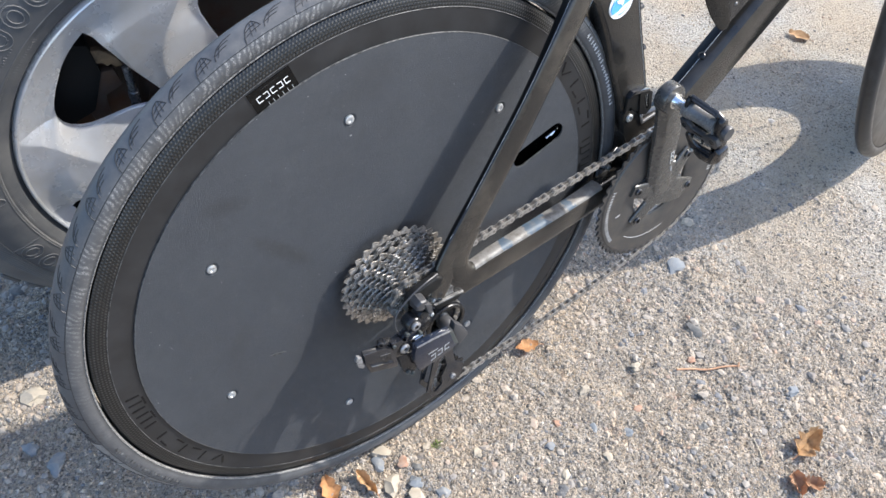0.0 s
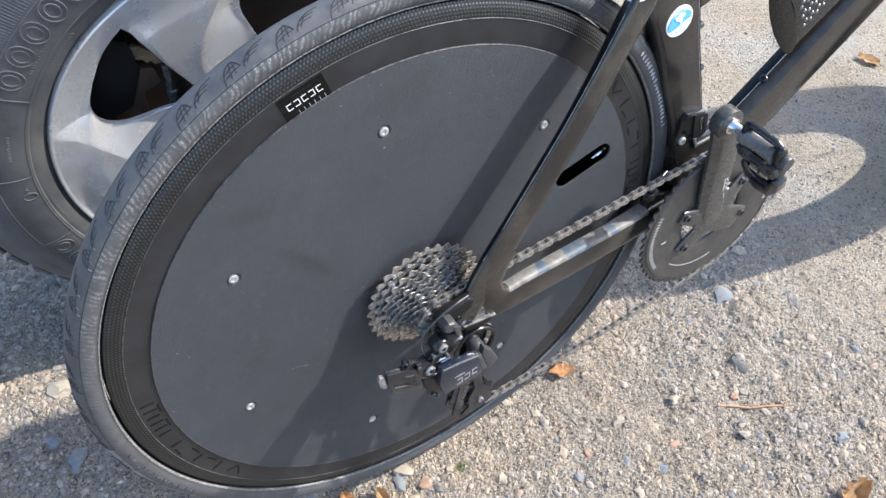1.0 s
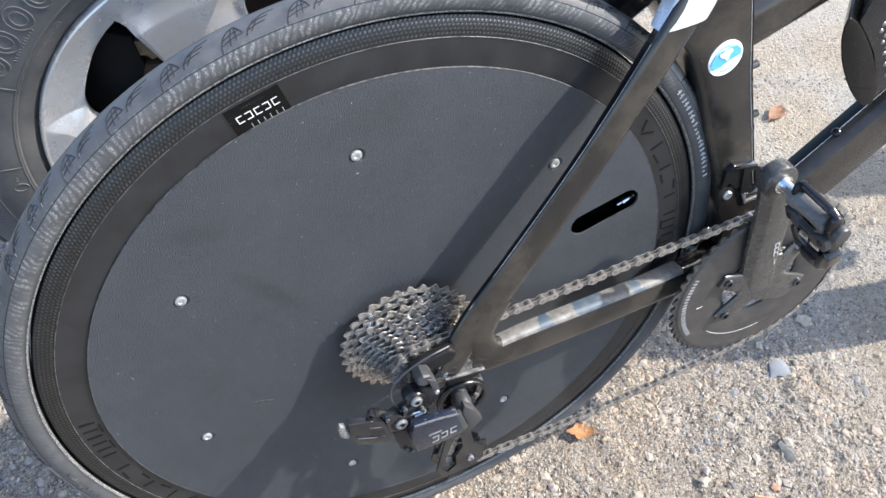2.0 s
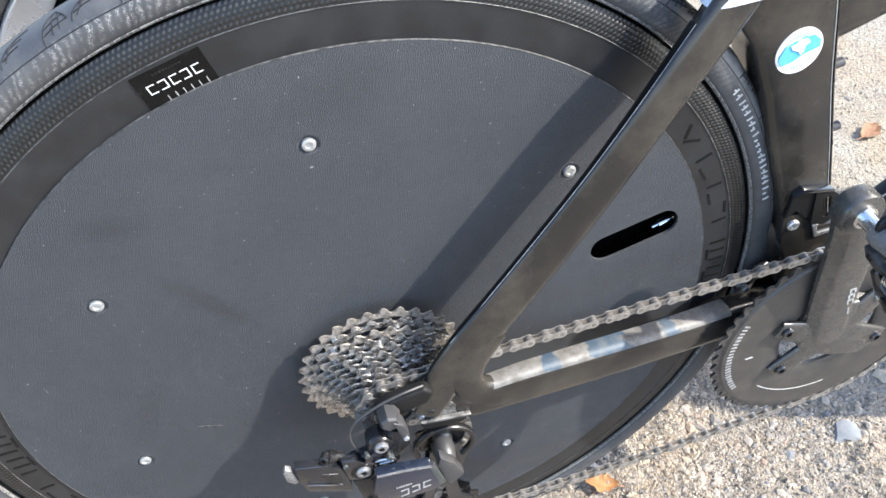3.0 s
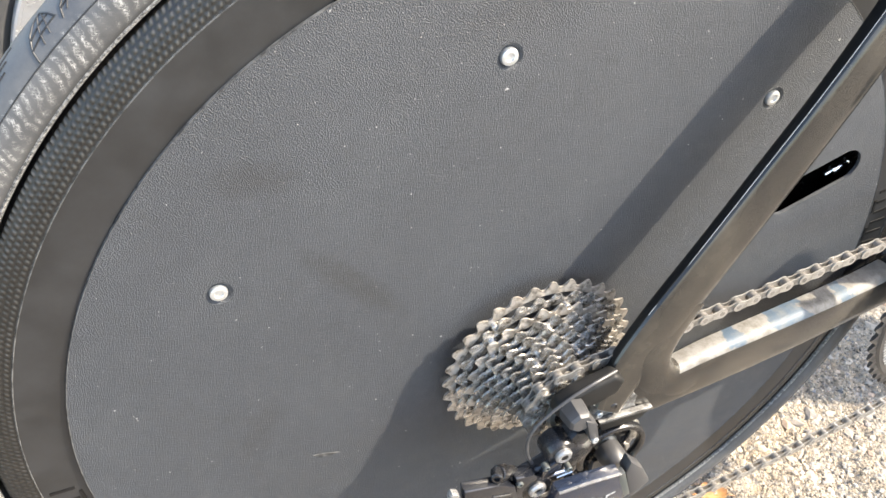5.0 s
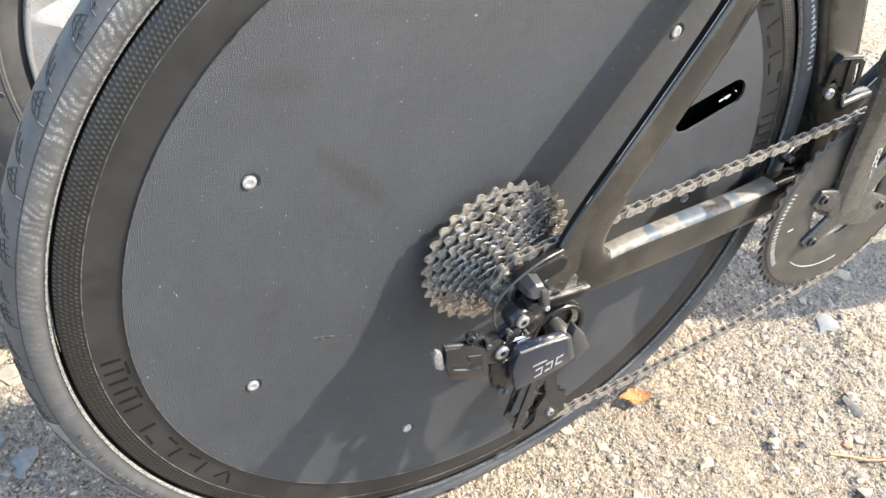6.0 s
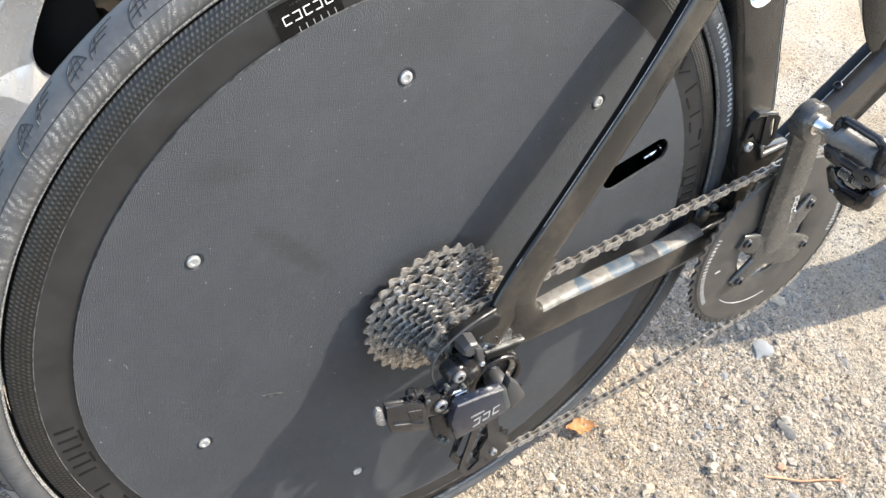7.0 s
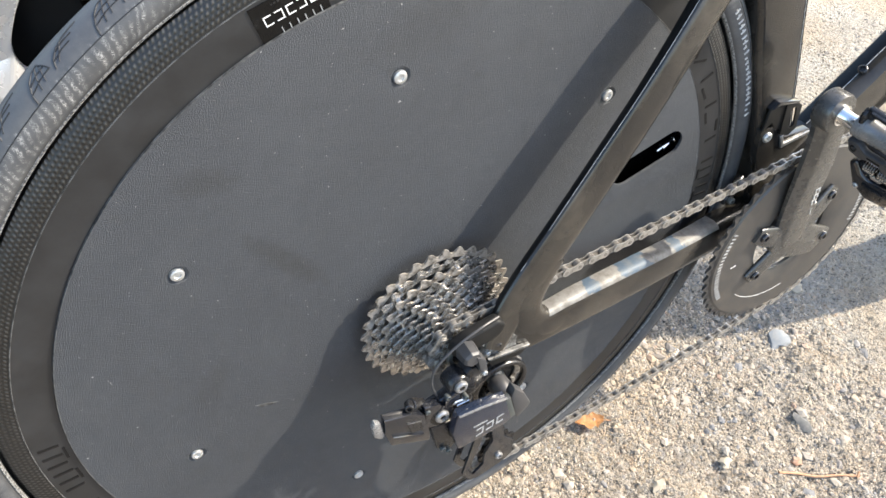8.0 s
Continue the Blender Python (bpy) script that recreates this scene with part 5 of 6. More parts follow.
def build_chain():
    """One loop of links over sprocket, pulleys and chainring."""
    cog_y, ring_y, low_y = -0.0478, -0.038, -0.0470
    rc = 0.0127 / 2 / math.sin(math.pi / 13)
    rr = 0.0127 / 2 / math.sin(math.pi / 54)
    rp = 0.0127 / 2 / math.sin(math.pi / 11)
    pts = []

    def arc(c, r, a0, a1, y):
        n = max(4, int(abs(a1 - a0) * radians(1) * r / 0.003))
        for k in range(n + 1):
            a = radians(a0 + (a1 - a0) * k / n)
            pts.append(Vector((c[0] + r * math.cos(a), y, c[1] + r * math.sin(a))))

    arc(BB, rr, -92, 92, ring_y)
    arc(HUB, rc, 92, 285, cog_y)
    arc(UPPER, rp, 60, -50, low_y)
    arc(LOWER, rp, 165, 268, low_y)
    last, first = pts[-1], pts[0]
    for k in range(1, 24):
        f = k / 24
        q = last.lerp(first, f)
        q.z -= 0.010 * math.sin(math.pi * f)
        pts.append(q)
    pts.append(first.copy())
    # even steps of one pitch
    lens = [0.0]
    for a, b in zip(pts, pts[1:]):
        lens.append(lens[-1] + (b - a).length)
    n = round(lens[-1] / 0.0127 / 2) * 2
    step = lens[-1] / n
    nodes, k = [], 0
    for i in range(n):
        want = i * step
        while lens[k + 1] < want:
            k += 1
        f = (want - lens[k]) / (lens[k + 1] - lens[k])
        nodes.append(pts[k].lerp(pts[k + 1], f))
    bm = bmesh.new()
    for p in nodes:
        for r, y0, y1, sg in ((0.0037, -0.0012, 0.0012, 10), (0.0019, -0.0032, 0.0032, 8)):
            for v, f in ((1, 0),):
                ringa = [bm.verts.new(p + Vector((r * math.cos(6.2832 * i / sg), y0, r * math.sin(6.2832 * i / sg)))) for i in range(sg)]
                ringb = [bm.verts.new(q.co + Vector((0, y1 - y0, 0))) for q in ringa]
                for i in range(sg):
                    j = (i + 1) % sg
                    bm.faces.new((ringa[i], ringa[j], ringb[j], ringb[i]))
                bm.faces.new(ringa)
                bm.faces.new(ringb)
    chain = part("chain", bm, "chaindark", bicycle, "nickel roller chain, slightly oily")

    def plates(offset, thick):
        out = None
        for s_ in (-1, 1):
            loop = []
            half, r, waist = 0.00635, 0.0038, 0.0026
            for c, a0 in ((half, -100), (-half, 80)):
                for k in range(9):
                    a = radians(a0 + 200 * k / 8)
                    loop.append((c + r * math.cos(a), r * math.sin(a)))
                loop.append((0.0, waist if c > 0 else -waist))
            b = slab(loop, s_ * offset - thick / 2, s_ * offset + thick / 2)
            out = b if out is None else joined(out, b)
        me = bpy.data.meshes.new("link")
        bmesh.ops.recalc_face_normals(out, faces=out.faces)
        out.to_mesh(me)
        out.free()
        return me

    kinds = (plates(0.0016, 0.0009), plates(0.0026, 0.0009))
    for i in range(n):
        a, b = nodes[i], nodes[(i + 1) % n]
        ob = part_mesh("link", kinds[i % 2], ("chaindark", "chain")[i % 2], chain)
        d = b - a
        yaw = math.atan2(d.y, math.hypot(d.x, d.z))
        ob.matrix_basis = Matrix.Translation((a + b) / 2) @ Matrix.Rotation(-math.atan2(d.z, d.x), 4, "Y") @ Matrix.Rotation(yaw, 4, "Z")


UPPER, LOWER = (0.0305, -0.066), (0.027, -0.178)
build_chain()


def build_derailleur():
    rd = part("rear_derailleur", joined(slab([(-0.016, -0.008), (-0.004, 0.000), (0.008, -0.006), (0.006, -0.024), (-0.004, -0.034), (-0.018, -0.030), (-0.022, -0.018)], -0.074, -0.060, 0.003)), "plastic", bicycle, "black rear derailleur below the sprockets")
    part("axle_cap", lathe([(0, -0.0640), (0.0082, -0.0640), (0.0086, -0.0665), (0.0074, -0.0755), (0.0060, -0.0772), (0, -0.0776)], (-0.0032, 0, 0.0135), segs=7), "cap", rd, "dark grey faceted axle cap", 25)
    part("cap_lug", slab([(-0.001, 0.016), (0.0060, 0.010), (0.0075, -0.006), (0.0015, -0.004)], -0.0785, -0.0680, 0.0012), "cap", rd)
    part("cap_screw", bolt((0.0045, -0.070, -0.006), (0.0045, -0.0795, -0.006), 0.0022), "zinc", rd)
    part("knuckle", lathe([(0, -0.062), (0.0098, -0.062), (0.0102, -0.064), (0.0102, -0.0735), (0.0090, -0.0755), (0, -0.0755)], (-0.0150, 0, -0.0110), segs=28), "plastic", rd)
    part("pivot_bolt", bolt((-0.0150, -0.0745, -0.0110), (-0.0150, -0.0785, -0.0110), 0.0054, 0.45), "steelgrey", rd, "bare hollow pivot bolt")
    part("parallelogram", slab([(-0.018, -0.016), (-0.006, -0.022), (-0.004, -0.038), (-0.016, -0.052), (-0.036, -0.052), (-0.042, -0.036), (-0.034, -0.022)], -0.0735, -0.0640, 0.0022), "gloss", rd, "glossy black linkage body")
    part("housing", lathe([(0, -0.064), (0.0112, -0.064), (0.0118, -0.066), (0.0112, -0.0745), (0.0098, -0.0770), (0, -0.0770)], (-0.0334, 0, -0.0335), segs=32), "gloss", rd)
    part("pivot_bolt", bolt((-0.0334, -0.0760, -0.0335), (-0.0334, -0.0795, -0.0335), 0.0058, 0.5), "steelgrey", rd, "bare hollow pivot bolt")
    part("housing_neck", slab([(-0.046, -0.014), (-0.034, -0.018), (-0.026, -0.028), (-0.036, -0.046), (-0.047, -0.040)], -0.0770, -0.0690, 0.0020), "gloss", rd)
    part("lower_housing", slab([(-0.044, -0.042), (-0.022, -0.048), (-0.024, -0.078), (-0.031, -0.086), (-0.041, -0.074)], -0.0775, -0.0690, 0.0025), "plastic", rd)
    for x, z in ((-0.0365, -0.076), (-0.0320, -0.0825)):
        part("limit_screw", bolt((x, -0.076, z), (x, -0.0800, z), 0.0024, 0.45), "greyalloy", rd)
    arm = part("cable_arm", slab([(-0.0776, -0.0029), (-0.0560, -0.0115), (-0.0470, -0.0200), (-0.0445, -0.0450), (-0.0458, -0.0555), (-0.0600, -0.0470), (-0.0765, -0.0365), (-0.0790, -0.0200)], -0.0780, -0.0700, 0.0016), "gloss", rd, "glossy black cable arm")
    part("arm_recess", slab([(-0.062, -0.018), (-0.050, -0.024), (-0.050, -0.036), (-0.060, -0.032)], -0.0790, -0.0778, 0.0004, 1), "plastic", arm)
    part("arm_rib", slab([(-0.0745, -0.024), (-0.050, -0.0395), (-0.051, -0.0425), (-0.0735, -0.029)], -0.0800, -0.0775, 0.0006, 1), "gloss", arm)
    part("barrel_end", slab([(-0.0868, -0.0065), (-0.0842, -0.0025), (-0.0800, -0.0060), (-0.0792, -0.0230), (-0.0822, -0.0245), (-0.0868, -0.0185)], -0.0765, -0.0715, 0.0012), "steelgrey", rd, "bare alloy end piece")
    part("adjuster", joined(rod((-0.0490, -0.0690, -0.0150), (-0.0545, -0.0715, -0.0090), 0.0048, segs=14), rod((-0.0440, -0.0690, -0.0180), (-0.0500, -0.0700, -0.0120), 0.0036, segs=12)), "plastic", rd)
    part("adjuster_tip", bolt((-0.0548, -0.0700, -0.0088), (-0.0572, -0.0760, -0.0070), 0.0036), "plastic", rd)
    # black discs set into the hollow bolts as the shade of their sockets
    for x, z in ((-0.0150, -0.0110), (-0.0334, -0.0335)):
        part("bolt_socket", lathe([(0, -0.0794), (0.0024, -0.0794), (0.0024, -0.0780), (0, -0.0780)], (x, 0.0012, z), segs=6), "label", rd, "black hexagon disc painting the shade in the bolt socket")
    # outer plate with pale marks
    plate = part("outer_plate", slab([(-0.0245, -0.0280), (-0.0040, -0.0295), (0.0165, -0.0330), (0.0205, -0.0625), (0.0150, -0.0665), (-0.0060, -0.0705), (-0.0275, -0.0725), (-0.0305, -0.0500)], -0.0875, -0.0790, 0.0018, 2, lambda x, z: -(x + 0.03) * 0.06), "bluegloss", rd, "glossy blue-black outer plate with pale marks")
    for k in range(3):
        w_, h_, t_ = 0.0033, 0.0042, 0.0013
        loop = [(-w_, h_), (w_, h_), (w_, -h_), (-w_, -h_), (-w_, -h_ + t_), (w_ - t_, -h_ + t_), (w_ - t_, h_ - t_), (-w_, h_ - t_)]
        b = slab([(p_ * (-1 if k == 2 else 1) + q_ * 0.3, q_) for p_, q_ in loop], -0.0002, 0.0002)
        bmesh.ops.transform(b, matrix=pose(-0.0085 + 0.0088 * k, -0.0890 - 0.0005 * k, -0.0600 + 0.0022 * k, 0, -8, 0), verts=b.verts)
        part("pale_mark", b, "decalgrey", plate, "pale grey mark")
    sm = None
    for k in range(7):
        b = block((0.0012, 0.0006, 0.0014), pose(-0.013 + 0.0018 * k, -0.0893, -0.0500, 0, 6, 0))
        sm = b if sm is None else joined(sm, b)
    part("small_print", sm, "decalgrey", plate)
    part("plate_edge", slab([(-0.0240, -0.0284), (-0.0040, -0.0297), (0.0160, -0.0331), (0.0160, -0.0339), (-0.0040, -0.0307), (-0.0240, -0.0294)], -0.0882, -0.0865, 0.0, 1, lambda x, z: -(x + 0.03) * 0.06), "steelgrey", plate, "bright worn upper edge")
    part("plate_hinge", slab([(0.0145, -0.0350), (0.0190, -0.0335), (0.0235, -0.0610), (0.0185, -0.0635)], -0.0905, -0.0850, 0.001), "greyalloy", plate)
    part("grey_tip", slab([(0.0205, -0.0385), (0.0240, -0.0280), (0.0330, -0.0420), (0.0390, -0.0600), (0.0260, -0.0710), (0.0235, -0.0630)], -0.0890, -0.0800, 0.0022), "cap", rd, "matte grey knuckle tip")
    for p, q, r_ in (((-0.0235, -0.0755, -0.0275), (-0.0125, -0.0765, -0.0285), 0.0013), ((-0.0200, -0.0770, -0.0310), (-0.0100, -0.0780, -0.0300), 0.0010)):
        part("cable_end", rod(p, q, r_, segs=8), "chrome", rd, "bright cable end")
    for x, z in ((-0.0265, -0.0150), (-0.0440, -0.0200), (-0.0120, -0.0260)):
        part("small_screw", bolt((x, -0.0740, z), (x, -0.0785, z), 0.0021, 0.5), "greyalloy", rd)
    part("link_arm", slab([(-0.0290, -0.0180), (-0.0200, -0.0135), (-0.0160, -0.0200), (-0.0230, -0.0270), (-0.0300, -0.0260)], -0.0775, -0.0735, 0.0012), "gloss", rd)
    # pulleys and cage
    for c, name in ((UPPER, "upper_pulley"), (LOWER, "lower_pulley")):
        pl = part(name, gear(c, -0.0470, 11, 0.0022, 0.007, hook=0.0), "plastic", rd, "toothed black plastic pulley", 25)
        part("pulley_hub", lathe([(0, -0.0535), (0.0060, -0.0535), (0.0080, -0.0510), (0.0080, -0.0430), (0, -0.0430)], (c[0], 0, c[1]), segs=20), "greyalloy", pl)
        part("pulley_bolt", bolt((c[0], -0.0550, c[1]), (c[0], -0.0585, c[1]), 0.0038, 0.5), "steelgrey" if name == "lower_pulley" else "plastic", pl, "pulley bolt")
    part("pulley_guard", loft([(Vector((UPPER[0] + 0.0235 * math.cos(radians(a)), -0.0555, UPPER[1] + 0.0235 * math.sin(radians(a)))), 0.0032, 0.0024) for a in range(-60, 196, 12)], power=2.6, segs=12), "plastic", rd, "black curved pulley guard")
    part("guard_knob", lathe([(0, -0.0545), (0.0090, -0.0545), (0.0092, -0.0600), (0.0080, -0.0690), (0.0066, -0.0705), (0, -0.0708)], (0.0285, 0, -0.0650), segs=24), "cap", rd, "dark grey round spring housing")
    outer = [(0.018, -0.072), (0.042, -0.070), (0.046, -0.090), (0.033, -0.128), (0.034, -0.152), (0.044, -0.166), (0.041, -0.187), (0.028, -0.193), (0.004, -0.197), (-0.005, -0.194), (-0.0110, -0.178), (0.0010, -0.142), (0.011, -0.110)]
    inner = [(0.014, -0.130), (0.022, -0.128), (0.022, -0.150), (0.013, -0.164), (0.011, -0.180), (0.000, -0.188), (-0.005, -0.178), (0.007, -0.148)]
    part("cage_plate", plate_with_hole(outer, inner, -0.0560, -0.0535), "gloss", rd, "black outer cage plate with cut-out", 30)
    part("cage_plate", plate_with_hole(outer, inner, -0.0405, -0.0385), "gloss", rd)
    part("shift_cable", wire([(0.026, -0.0640, 0.030), (0.010, -0.0680, 0.033), (-0.008, -0.0690, 0.029), (-0.025, -0.0690, 0.019), (-0.033, -0.0690, 0.008), (-0.0345, -0.0690, -0.006), (-0.032, -0.0690, -0.018)], 0.0010), "cap", rd, "thin dark grey shift cable")
    part("cable_clamp", joined(rod((-0.020, -0.070, -0.030), (-0.012, -0.0715, -0.036), 0.0025, segs=10), rod((-0.012, -0.076, -0.036), (-0.010, -0.068, -0.036), 0.004, segs=6)), "chrome", rd, "bright cable clamp bolt")


build_derailleur()


def build_front_wheel():
    """Deep black rim and tyre, turned to the left, and the fork that holds it."""
    hub = Vector((1.085, MID, -0.089))
    turn = Matrix.Translation(hub) @ Matrix.Rotation(radians(STEER), 4, Vector((-0.30, 0, 0.954))) @ Matrix.Translation(-hub)

    def turned(bm):
        bmesh.ops.transform(bm, matrix=turn, verts=bm.verts)
        return bm

    o = (hub.x, 0, hub.z)
    fw = part("front_wheel", turned(lathe([(0.166, MID), (0.172, MID - 0.006), (0.250, MID - 0.0125), (0.300, MID - 0.0125), (0.3155, MID - 0.009), (0.3155, MID + 0.009), (0.300, MID + 0.0125), (0.250, MID + 0.0125), (0.172, MID + 0.006)], o, segs=120, closed=True)), "rim", bicycle, "front wheel with deep black rim, turned aside")
    part("front_tyre", turned(lathe([(0.3245 + 0.0122 * math.cos(radians(-128 + 256 * k / 20)), MID + 0.0122 * math.sin(radians(-128 + 256 * k / 20))) for k in range(21)], o, segs=140)), "frontrubber", fw, "black rubber tyre")
    part("front_hub", turned(lathe([(0, MID - 0.045), (0.010, MID - 0.045), (0.012, MID - 0.036), (0.018, MID - 0.032), (0.012, MID - 0.026), (0.012, MID + 0.026), (0.018, MID + 0.032), (0.010, MID + 0.045), (0, MID + 0.045)], o, segs=24)), "plastic", fw)
    for k in range(18):
        a = radians(20 * k)
        s_ = 1 if k % 2 else -1
        p, q = Vector((hub.x + 0.017 * math.cos(a + 0.5), MID + s_ * 0.031, hub.z + 0.017 * math.sin(a + 0.5))), Vector((hub.x + 0.170 * math.cos(a), MID, hub.z + 0.170 * math.sin(a)))
        part("spoke", turned(rod(p, q, 0.0008, segs=6)), "plastic", fw)
    for s_ in (-1, 1):
        part("fork_blade", turned(loft([(Vector((1.085, MID + s_ * 0.050, -0.089)), 0.006, 0.012), (Vector((1.045, MID + s_ * 0.046, 0.02)), 0.008, 0.022), (Vector((0.985, MID + s_ * 0.040, 0.16)), 0.010, 0.027), (Vector((0.925, MID + s_ * 0.020, 0.262)), 0.014, 0.03)], power=2.8)), "frame", fw, "black fork blade")


STEER = 16.0
build_front_wheel()


def build_bottle():
    holder = new("water_bottle")
    holder.matrix_world = bicycle.matrix_world.copy()
    holder["base"] = BASE
    tagged(holder, "black dimpled aero bottle mounted on the down tube", "bottle")
    def swept(bm):
        for v in bm.verts:
            v.co.x += max(0.0, v.co.y + 0.016) * 1.05
        return bm

    poly = [(0.4830, 0.0735), (0.4940, 0.0800), (0.4880, 0.105), (0.4760, 0.135), (0.4600, 0.160), (0.4480, 0.176), (0.4700, 0.230), (0.590, 0.290), (0.660, 0.310), (0.690, 0.230), (0.570, 0.125)]
    body = part("bottle_body", swept(slab(poly, -0.016, 0.034, 0.006, 3)), "plastic", holder)
    edge = [Vector((x, 0, z)) for x, z in ((0.4915, 0.0735), (0.4811, 0.0760), (0.4702, 0.0870), (0.4550, 0.1090), (0.4415, 0.1350), (0.4345, 0.1540), (0.4310, 0.1700), (0.4330, 0.1850), (0.4420, 0.1800), (0.4550, 0.1650), (0.4740, 0.1350), (0.4870, 0.1060), (0.4940, 0.0860))]
    part("end_cap", swept(slab([(p.x, p.z) for p in smooth_path(edge + edge[:1], 3)[:-1]], -0.0172, 0.0352, 0.0045, 3)), "label", body, "smooth glossy end cap")
    part("cap_seam", swept(slab([(0.4560, 0.1065), (0.4580, 0.1050), (0.4830, 0.0935), (0.4835, 0.0950), (0.4700, 0.1005)], -0.0176, -0.0168)), "label", body)
    for i in range(13):
        for j in range(10):
            x = 0.5000 + 0.0080 * i + (0.0040 if j % 2 else 0) - 0.0030 * j
            z = 0.1035 + 0.0068 * j + 0.0053 * i
            # dimples of the black bottle painted pale for the light they catch
            part("dimple", lathe([(0, -0.0016), (0.0013, -0.0013), (0.0023, -0.0004), (0.0027, 0.0006)], (x, -0.0158, z), segs=12), "barrel", body)


build_bottle()


# ---------------------------------------------------------------- the car's wheel
CAR = pose(-0.0475, 0.2843, 0.351, 0, 0, -4.8)


def build_car_wheel():
    """Its own frame: x along the car, z up, -y outwards; the origin is the centre of the lip."""
    thing = new("car_wheel")
    thing.matrix_world = CAR @ Matrix.Translation((0, 0.1, -0.351))
    thing["base"] = Vector((0, 0.1, -0.351))
    tagged(thing, "dusty silver five-spoke car wheel with a broad worn tyre", "car wheel")
    prof = [(0.222, 0.012), (0.226, 0.002), (0.231, -0.006), (0.240, -0.0105), (0.244, -0.0108), (0.245, -0.0128), (0.250, -0.0140), (0.268, -0.0150), (0.288, -0.0120), (0.306, -0.0040), (0.322, 0.008), (0.334, 0.020), (0.342, 0.034), (0.347, 0.055), (0.350, 0.085), (0.351, 0.11), (0.350, 0.135), (0.342, 0.186), (0.322, 0.212), (0.268, 0.232), (0.226, 0.222)]
    tyre = part("car_tyre", lathe(prof, segs=160), "carrubber", thing, "grey dusty car tyre", 30)

    def wall(r, deg, lift=0.0):
        y = np.interp(r, [p[0] for p in prof[:13]], [p[1] for p in prof[:13]]) - lift
        a = radians(deg)
        return Vector((r * math.cos(a), y, r * math.sin(a)))

    def raised(name, loops, width, lift=0.0009, label=""):
        bm = bmesh.new()
        for loop in loops:
            fine = []
            for (r0, d0), (r1, d1) in zip(loop, loop[1:]):
                n = max(1, int(max(abs(d1 - d0) / 1.5, abs(r1 - r0) / 0.006)))
                fine += [(r0 + (r1 - r0) * k / n, d0 + (d1 - d0) * k / n) for k in range(n)]
            fine.append(loop[-1])
            pts = [wall(r, d, lift) for r, d in fine]
            rows = []
            for i, p in enumerate(pts):
                t = (pts[min(i + 1, len(pts) - 1)] - pts[max(i - 1, 0)]).normalized()
                s_ = t.cross(Vector((0, 1, 0))).normalized() * width / 2
                rows.append([bm.verts.new(p - s_ + Vector((0, lift * 2, 0))), bm.verts.new(p - s_ * 0.7), bm.verts.new(p + s_ * 0.7), bm.verts.new(p + s_ + Vector((0, lift * 2, 0)))])
            for a, b in zip(rows, rows[1:]):
                for k in range(3):
                    bm.faces.new((a[k], a[k + 1], b[k + 1], b[k]))
        part(name, bm, "caremboss", tyre, label)

    # moulded lines and letter-like marks
    raised("moulded_line", [[(0.2475, d) for d in range(0, 361, 3)]], 0.0012, 0.0006)
    raised("moulded_line", [[(0.2835, d) for d in range(0, 361, 3)]], 0.0012, 0.0006)
    for d in (118, 150, 173, 196, 219):
        raised("moulded_rib", [[(0.2475, d), (0.2835, d)]], 0.0012, 0.0006)
    for start in (121, 199):
        for k in range(5):
            d = start + 6.0 * k
            outer, inner = [[(0.2690 + rr * math.sin(radians(a)), d + rd * math.cos(radians(a))) for a in range(0, 361, 24)] for rr, rd in ((0.0125, 2.3), (0.0075, 1.3))]
            raised("moulded_mark", [outer], 0.0012, 0.0007, "raised ring-shaped moulding")
            raised("moulded_mark", [inner], 0.0012, 0.0007, "raised ring-shaped moulding")
    rng = random.Random(4)
    for start, r, n in ((134, 0.254, 12), (160, 0.262, 10), (176, 0.256, 4), (182, 0.2385, 12), (130, 0.2385, 14)):
        loops = []
        for k in range(n):
            d = start + 0.75 * k
            loops.append([(r, d), (r + rng.uniform(0.002, 0.0035), d + rng.uniform(-0.1, 0.2))])
        raised("small_moulded_mark", loops, 0.0007, 0.0004)
    raised("moulded_oval", [[(0.257 + 0.007 * math.sin(radians(a)), 179 + 1.1 * math.cos(radians(a))) for a in range(0, 361, 30)]], 0.0010, 0.0006)
    raised("fine_ribs", [[(0.286, d), (0.302, d + 0.6)] for d in np.arange(96, 232, 0.62)], 0.0007, 0.0005)
    # tread blocks
    for row, (r, y, w) in enumerate(((0.346, 0.045, 0.030), (0.3515, 0.088, 0.034), (0.3515, 0.130, 0.034), (0.346, 0.172, 0.030))):
        me = None
        for k in range(60):
            a = radians(6 * k + 2 * row)
            if me is None:
                b = block((0.006, w, 0.028), Matrix.Identity(4), 0.0015, 1)
                me = bpy.data.meshes.new("tread_block")
                b.to_mesh(me)
                b.free()
            ob = part_mesh("tread_block", me, "carrubber", tyre)
            ob.matrix_basis = Matrix.Rotation(-a, 4, "Y") @ pose(r - 0.001, y, 0)
    # rim: outer lip, barrel, five broad spokes
    rim = part("alloy_rim", lathe([(0.2225, 0.020), (0.2262, 0.004), (0.2259, -0.0030), (0.2247, -0.0058), (0.2232, -0.0066), (0.2212, -0.0060), (0.2195, -0.0030), (0.2160, 0.014)], segs=140), "carrim", thing, "dusty silver alloy rim", 30)
    # barrel and caliper take the near black that paints in their shade
    part("rim_barrel", lathe([(0.2160, 0.012), (0.2060, 0.040), (0.2000, 0.060), (0.1960, 0.190), (0.2100, 0.205), (0.2230, 0.200)], segs=120), "dark", rim, "inside of the rim, its shade painted near black")
    for k in range(5):
        part("spoke", spoke_shape(radians(160 + 72 * k)), "carrim", rim, "broad silver spoke with a crisp ridge", 17)
